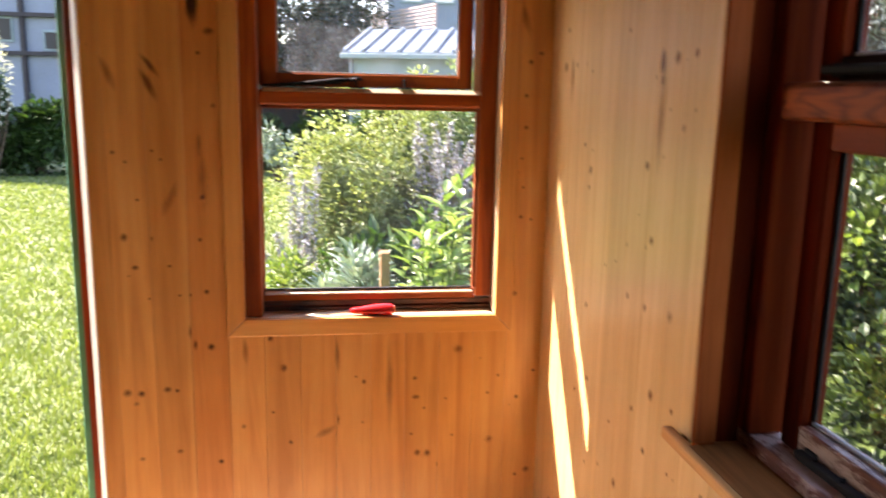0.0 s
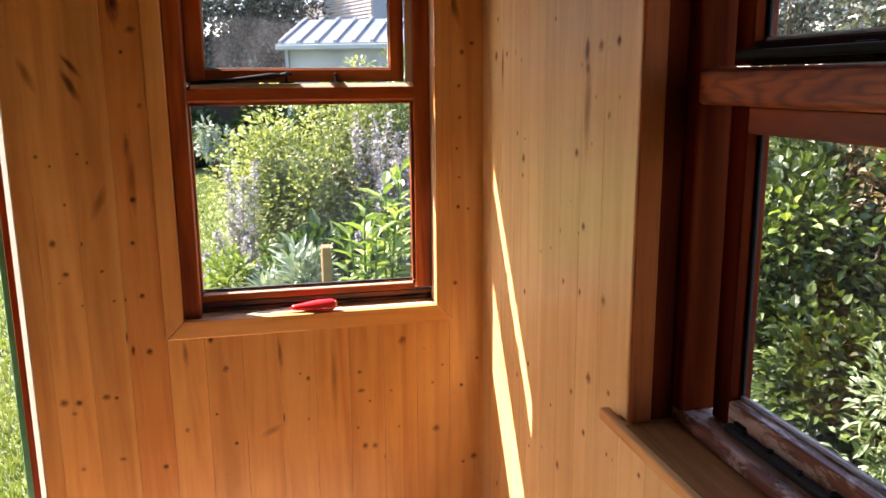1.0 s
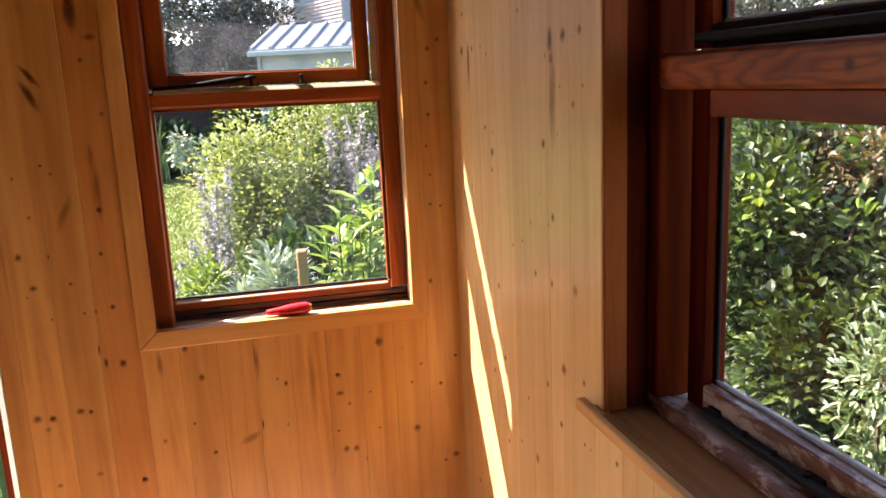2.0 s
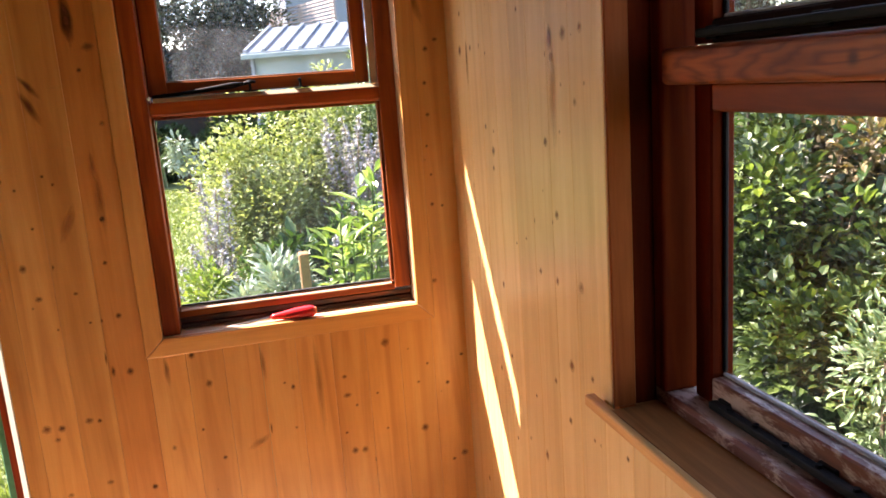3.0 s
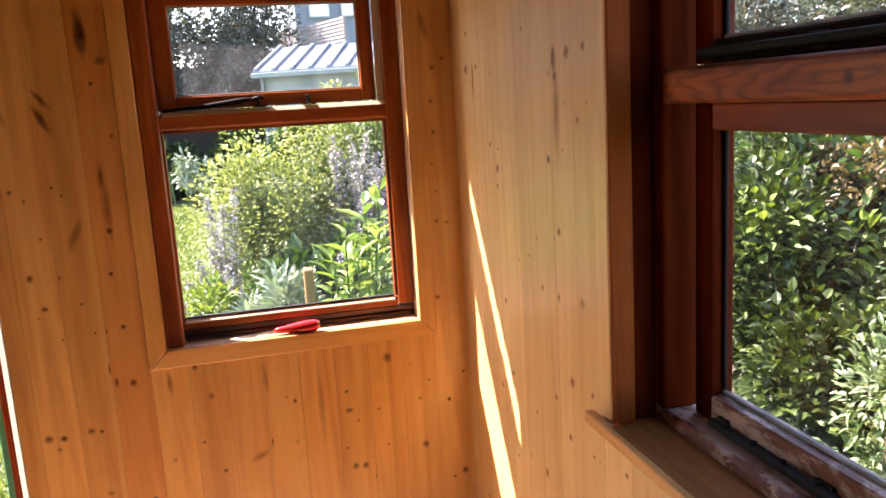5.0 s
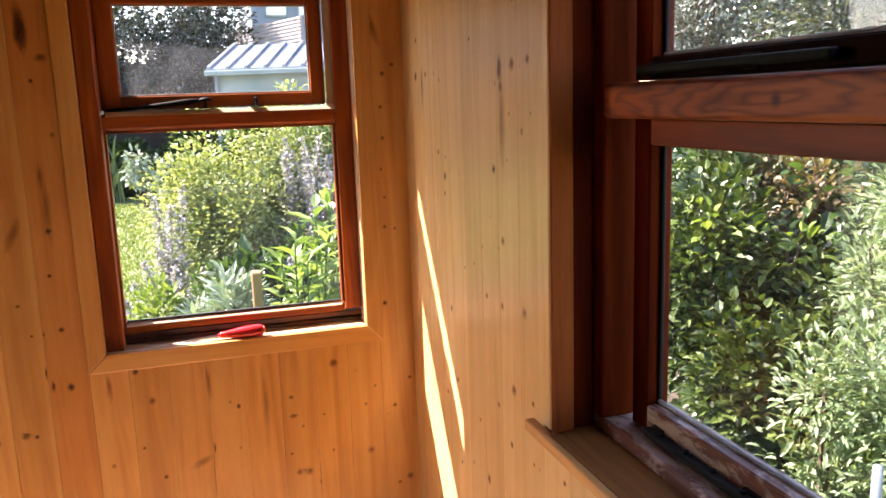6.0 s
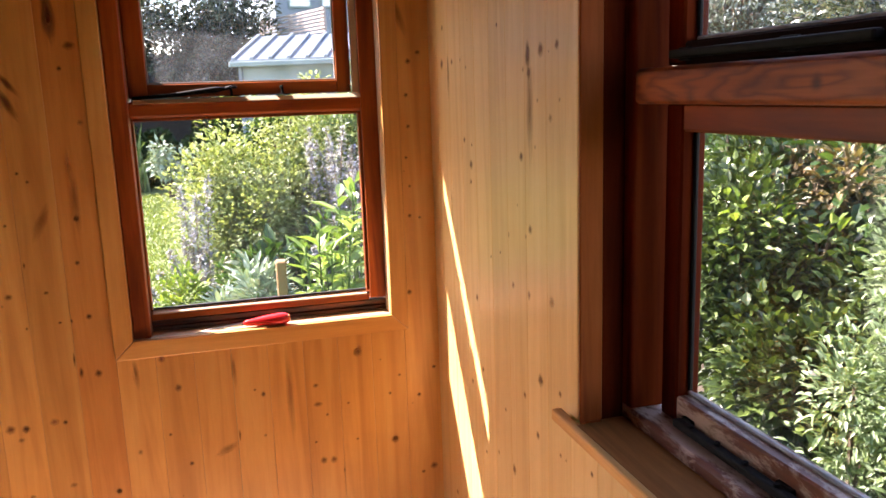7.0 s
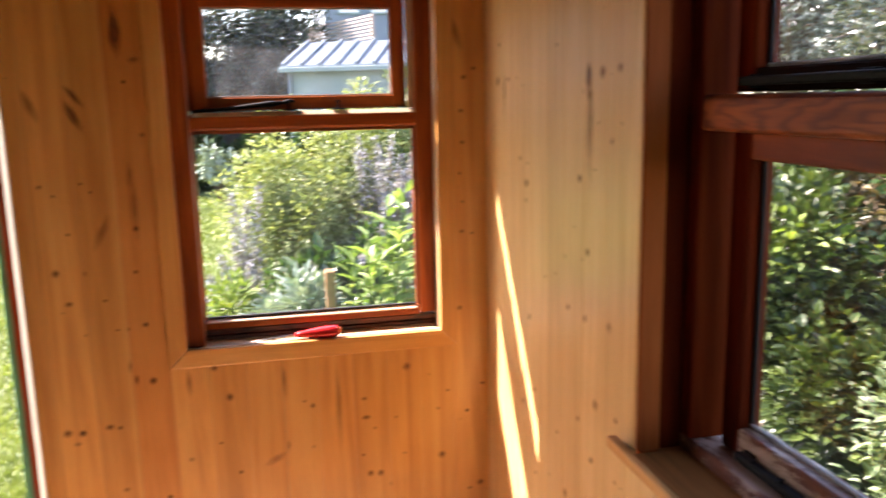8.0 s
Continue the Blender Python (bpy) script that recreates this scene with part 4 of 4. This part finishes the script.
# ---- boards of the lining, last ----
def board_mesh(width, z0, z1, axis):
    """One tongued board with rounded long edges, its face at 0."""
    e = 0.0010
    h = width / 2 - 0.0002
    pts = [(-h, BOARD), (-h, e), (-h + e * 0.4, e * 0.3), (-h + e * 1.3, 0), (h - e * 1.3, 0), (h - e * 0.4, e * 0.3), (h, e), (h, BOARD)]
    if axis == "y":
        pts = [(b, a) for a, b in pts]
    return prism(pts, "z", z0, z1)


def knots_on(board, place, wide, tall, mat):
    bm = bmesh.new()
    bmesh.ops.create_circle(bm, cap_ends=True, radius=1.0, segments=16)
    k = part("knot", bm, mat, board)
    k.matrix_basis = place @ Matrix.Diagonal((wide, tall, 1, 1))


N0, NW = -0.003, 0.0877
E0, EW = -0.080, 0.0945
# knots: place along the wall, height, radius, height over width
DARK_N = [(-0.85, 1.689, 0.0211, 2.5), (-0.84, 1.586, 0.0084, 1), (-0.842, 1.252, 0.0106, 1), (-0.952, 1.361, 0.0064, 1), (-0.851, 1.15, 0.0086, 1),
    (-0.878, 1.014, 0.0174, 0.5), (-0.84, 1.021, 0.0108, 1), (-0.903, 1.013, 0.0065, 0.8), (-0.883, 0.921, 0.0088, 3), (-0.871, 0.887, 0.0265, 0.8),
    (-0.834, 0.881, 0.0132, 1.1), (-1.004, 0.765, 0.0137, 1), (-0.919, 0.77, 0.009, 1), (-0.819, 0.577, 0.0116, 0.9), (-0.691, 0.899, 0.0153, 0.9),
    (-0.688, 0.704, 0.0067, 1), (-0.645, 0.621, 0.0091, 1), (-0.524, 0.678, 0.0135, 1.6), (-0.459, 0.778, 0.0089, 1.3), (-0.058, 0.723, 0.0091, 1),
    (-0.015, 0.795, 0.0091, 0.8), (-0.336, 0.63, 0.0068, 0.9)]
BROWN_N_SIDE = [(-0.815, 1.635, 0.021, 0.7), (-1.04, 1.357, 0.0086, 1), (-0.933, 1.341, 0.0064, 1), (-1.013, 1.335, 0.0064, 1), (-0.99, 1.246, 0.0065, 1),
    (-1.025, 1.157, 0.013, 1.2), (-0.962, 1.153, 0.0108, 1), (-1.003, 1.083, 0.0131, 0.8), (-0.924, 1.086, 0.0087, 0.8), (-0.974, 1.006, 0.0088, 0.6),
    (-1.037, 0.768, 0.0183, 0.9), (-0.942, 0.774, 0.0158, 0.8)]
BROWN_N_LOW = [(-0.659, 0.821, 0.0132, 1.2), (-0.479, 0.792, 0.0066, 0.8), (-0.328, 0.783, 0.0111, 0.8), (-0.325, 0.732, 0.0179, 0.6), (-0.216, 0.859, 0.0177, 1),
    (-0.128, 0.607, 0.0162, 1), (-0.136, 0.737, 0.0068, 1), (-0.109, 0.784, 0.0068, 1), (-0.303, 0.701, 0.0068, 1), (-0.319, 0.577, 0.0138, 1.1),
    (-0.293, 0.575, 0.0139, 1.1), (-0.247, 0.725, 0.0068, 0.8), (-0.228, 0.623, 0.0069, 0.8), (-0.024, 0.515, 0.0167, 0.9), (-0.054, 0.502, 0.0095, 0.8),
    (-0.156, 0.908, 0.0066, 0.8), (-0.053, 1.585, 0.0107, 1), (-0.061, 1.504, 0.0085, 1), (-0.059, 1.427, 0.0085, 1), (-0.061, 1.278, 0.0064, 1),
    (-0.064, 1.203, 0.0086, 1), (-0.073, 1.004, 0.011, 1), (-0.038, 1.197, 0.0065, 1), (-0.067, 1.35, 0.0064, 1), (-0.028, 1.606, 0.0107, 0.8)]
FAINT_N = [(-0.81, 1.467, 0.0105, 1), (-1.017, 0.739, 0.0115, 0.8), (-1.01, 0.593, 0.0117, 0.8), (-0.918, 0.609, 0.0139, 0.7), (-0.761, 0.669, 0.0091, 1.2),
    (-0.267, 0.541, 0.0093, 1.2), (-0.462, 0.668, 0.0068, 1)]
DARK_E = [(-0.135, 1.652, 0.0103), (-0.123, 1.571, 0.0184), (-0.174, 1.564, 0.0358), (-0.206, 1.573, 0.0106), (-0.27, 1.574, 0.0096), (-0.31, 1.557, 0.0062),
    (-0.511, 1.626, 0.0074), (-0.665, 1.564, 0.0348), (-0.288, 1.404, 0.0101), (-0.332, 1.354, 0.0161), (-0.328, 1.317, 0.0093), (-0.629, 1.39, 0.0138),
    (-0.647, 1.249, 0.0069), (-0.558, 1.238, 0.0088), (-0.508, 1.195, 0.0057), (-0.451, 1.176, 0.0059), (-0.171, 1.264, 0.0108), (-0.381, 0.912, 0.0102),
    (-0.523, 0.874, 0.0072), (-0.694, 0.891, 0.0115), (-0.914, 0.919, 0.0082), (-0.393, 0.725, 0.0079)]
BROWN_E = [(-0.643, 1.54, 0.0085), (-0.669, 1.534, 0.0134), (-0.722, 1.569, 0.0181), (-0.788, 1.573, 0.0129), (-0.34, 1.396, 0.0061), (-0.668, 1.265, 0.0136),
    (-0.578, 1.145, 0.011), (-0.659, 1.144, 0.0139), (-0.35, 1.066, 0.0126), (-0.709, 1.001, 0.0174), (-0.303, 0.858, 0.0107), (-0.631, 0.945, 0.0103),
    (-0.568, 0.765, 0.018), (-0.795, 0.897, 0.0068), (-0.145, 0.505, 0.0116), (-0.794, 1.006, 0.0099)]
FAINT_E = [(-0.707, 1.488, 0.0065), (-0.798, 1.489, 0.0061), (-0.761, 1.46, 0.011), (-0.762, 1.156, 0.0162), (-0.476, 0.761, 0.0084), (-0.818, 0.898, 0.005)]
# resin streaks in the grain: place, height, half width, half length, lean
STREAKS_N = [(-1.041, 1.537, 0.010, 0.045, 22, 0), (-0.948, 1.556, 0.007, 0.036, 38, 1), (-0.953, 1.513, 0.009, 0.044, 26, 1), (-0.850, 1.700, 0.012, 0.065, 3, 1),
             (-0.845, 1.376, 0.006, 0.035, 0, 0), (-0.840, 1.300, 0.010, 0.085, 1, 0), (-0.916, 1.249, 0.011, 0.050, -24, 0), (-0.556, 0.646, 0.010, 0.034, -62, 0),
             (-0.526, 0.850, 0.006, 0.048, 3, 0), (-0.752, 0.867, 0.007, 0.040, 3, 0), (-0.393, 0.770, 0.009, 0.130, 1, 0), (-0.073, 1.694, 0.010, 0.055, 20, 0)]
STREAKS_E = [(-0.672, 1.47, 0.014, 0.10, 0, 0), (-0.174, 1.54, 0.009, 0.06, 0, 0)]


def lay(wall, mat, cuts, spots, streaks, face, count, odd=()):
    """Lays boards on a wall, with the knots and streaks that fall on each."""
    made = {}
    turn = pose(0, 0, 0, 90, 0, 0) if face == "x" else pose(0, 0, 0, 90, 0, -90)

    def on(u, z, lift):
        return Matrix.Translation((u, -lift, z)) if face == "x" else Matrix.Translation((-lift, u, z))

    for c, wdt, z0, z1 in cuts:
        wood_here = next((m for a, b, m in odd if a < c < b), mat)
        key = (round(wdt, 4), z0, z1, wood_here.name)
        if key not in made:
            bm = board_mesh(wdt, z0, z1, face)
            me = bpy.data.meshes.new("board")
            bm.to_mesh(me)
            bm.free()
            me.materials.append(wood_here)
            made[key] = me
        b = new("board", made[key])
        b.parent = wall
        b.location = (c, 0, 0) if face == "x" else (0, c, 0)
        for u, z, r, h, lean, dark in streaks:
            if abs(u - c) < wdt / 2 and z0 < z - h and z + h < z1:
                knots_on(b, on(u - c, z, 0.0005) @ turn @ pose(0, 0, 0, 0, 0, lean), r * 1.6, h * 1.3, knot_red if dark else knot_faint)
        here = [p for p in spots if abs(p[0] - c) < wdt / 2 and z0 < p[1] < z1]
        for k in range(int(count * (z1 - z0) * wdt / 0.09 + rng.random())):
            here.append((c + rng.uniform(-0.36, 0.36) * wdt, rng.uniform(z0 + 0.03, z1 - 0.03), abs(rng.normal(0.003, 0.0012)) + 0.0016, 1.0, knot_faint))
        for u, z, r, tall, m in here:
            lim = max(wdt / 2 - abs(u - c) - 0.0015, 0.004)
            knots_on(b, on(u - c, z, 0.0007) @ turn, min(r, lim), r * tall, m)


cuts = []
for k in range(13):
    a1, a0 = N0 - NW * k, N0 - NW * (k + 1)
    a0 = max(a0, -1.0985)
    if a1 - a0 < 0.01:
        continue
    a1 += 0.010 if k == 0 else 0
    c, wd = (a0 + a1) / 2, a1 - a0
    if a0 > WX0 - 0.046 and a1 < WX1 + 0.042:
        cuts += [(c, wd, 0, WZ0 - 0.02), (c, wd, WZ1 + 0.02, 2.1)]
    else:
        cuts.append((c, wd, 0, 2.1))
for k in range(4):
    cuts.append((-1.14 - 0.2 * k, 0.19, DOOR_TOP + 0.005, 2.1))
for k in range(12):
    cuts.append((DX0 - 0.044 - NW * k, NW, 0, 2.1))
spots = [(*p, knot_dark) for p in DARK_N] + [(*p, knot_brown) for p in BROWN_N_SIDE + BROWN_N_LOW] + [(*p, knot_faint) for p in FAINT_N]
lay(wall_north, pine_z, cuts, spots, STREAKS_N, "x", 0.8, [(-0.879, -0.79, pine_red)])
cuts = [(E0 / 2 - 0.001, -E0 - 0.002, 0, 1.98)]
for k in range(36):
    b1, b0 = E0 - EW * k, E0 - EW * (k + 1)
    c = (b0 + b1) / 2
    if b0 > EY1 - 0.001:
        cuts.append((c, EW, 0, 1.98))
    elif b1 > EY1:
        cuts.append((c, EW, 0, EZ0 - 0.009))
    elif b0 > EY0:
        cuts += [(c, EW, 0, EZ0 - 0.009), (c, EW, EZ1 + 0.006, 1.98)]
    elif b0 > ROOM_S:
        cuts.append((c, EW, 0, 1.98))
spots = [(*p, 1.0, knot_dark) for p in DARK_E] + [(*p, 1.0, knot_brown) for p in BROWN_E] + [(*p, 1.0, knot_faint) for p in FAINT_E]
lay(wall_east, pine_daylit, cuts, spots, STREAKS_E, "y", 0.8)
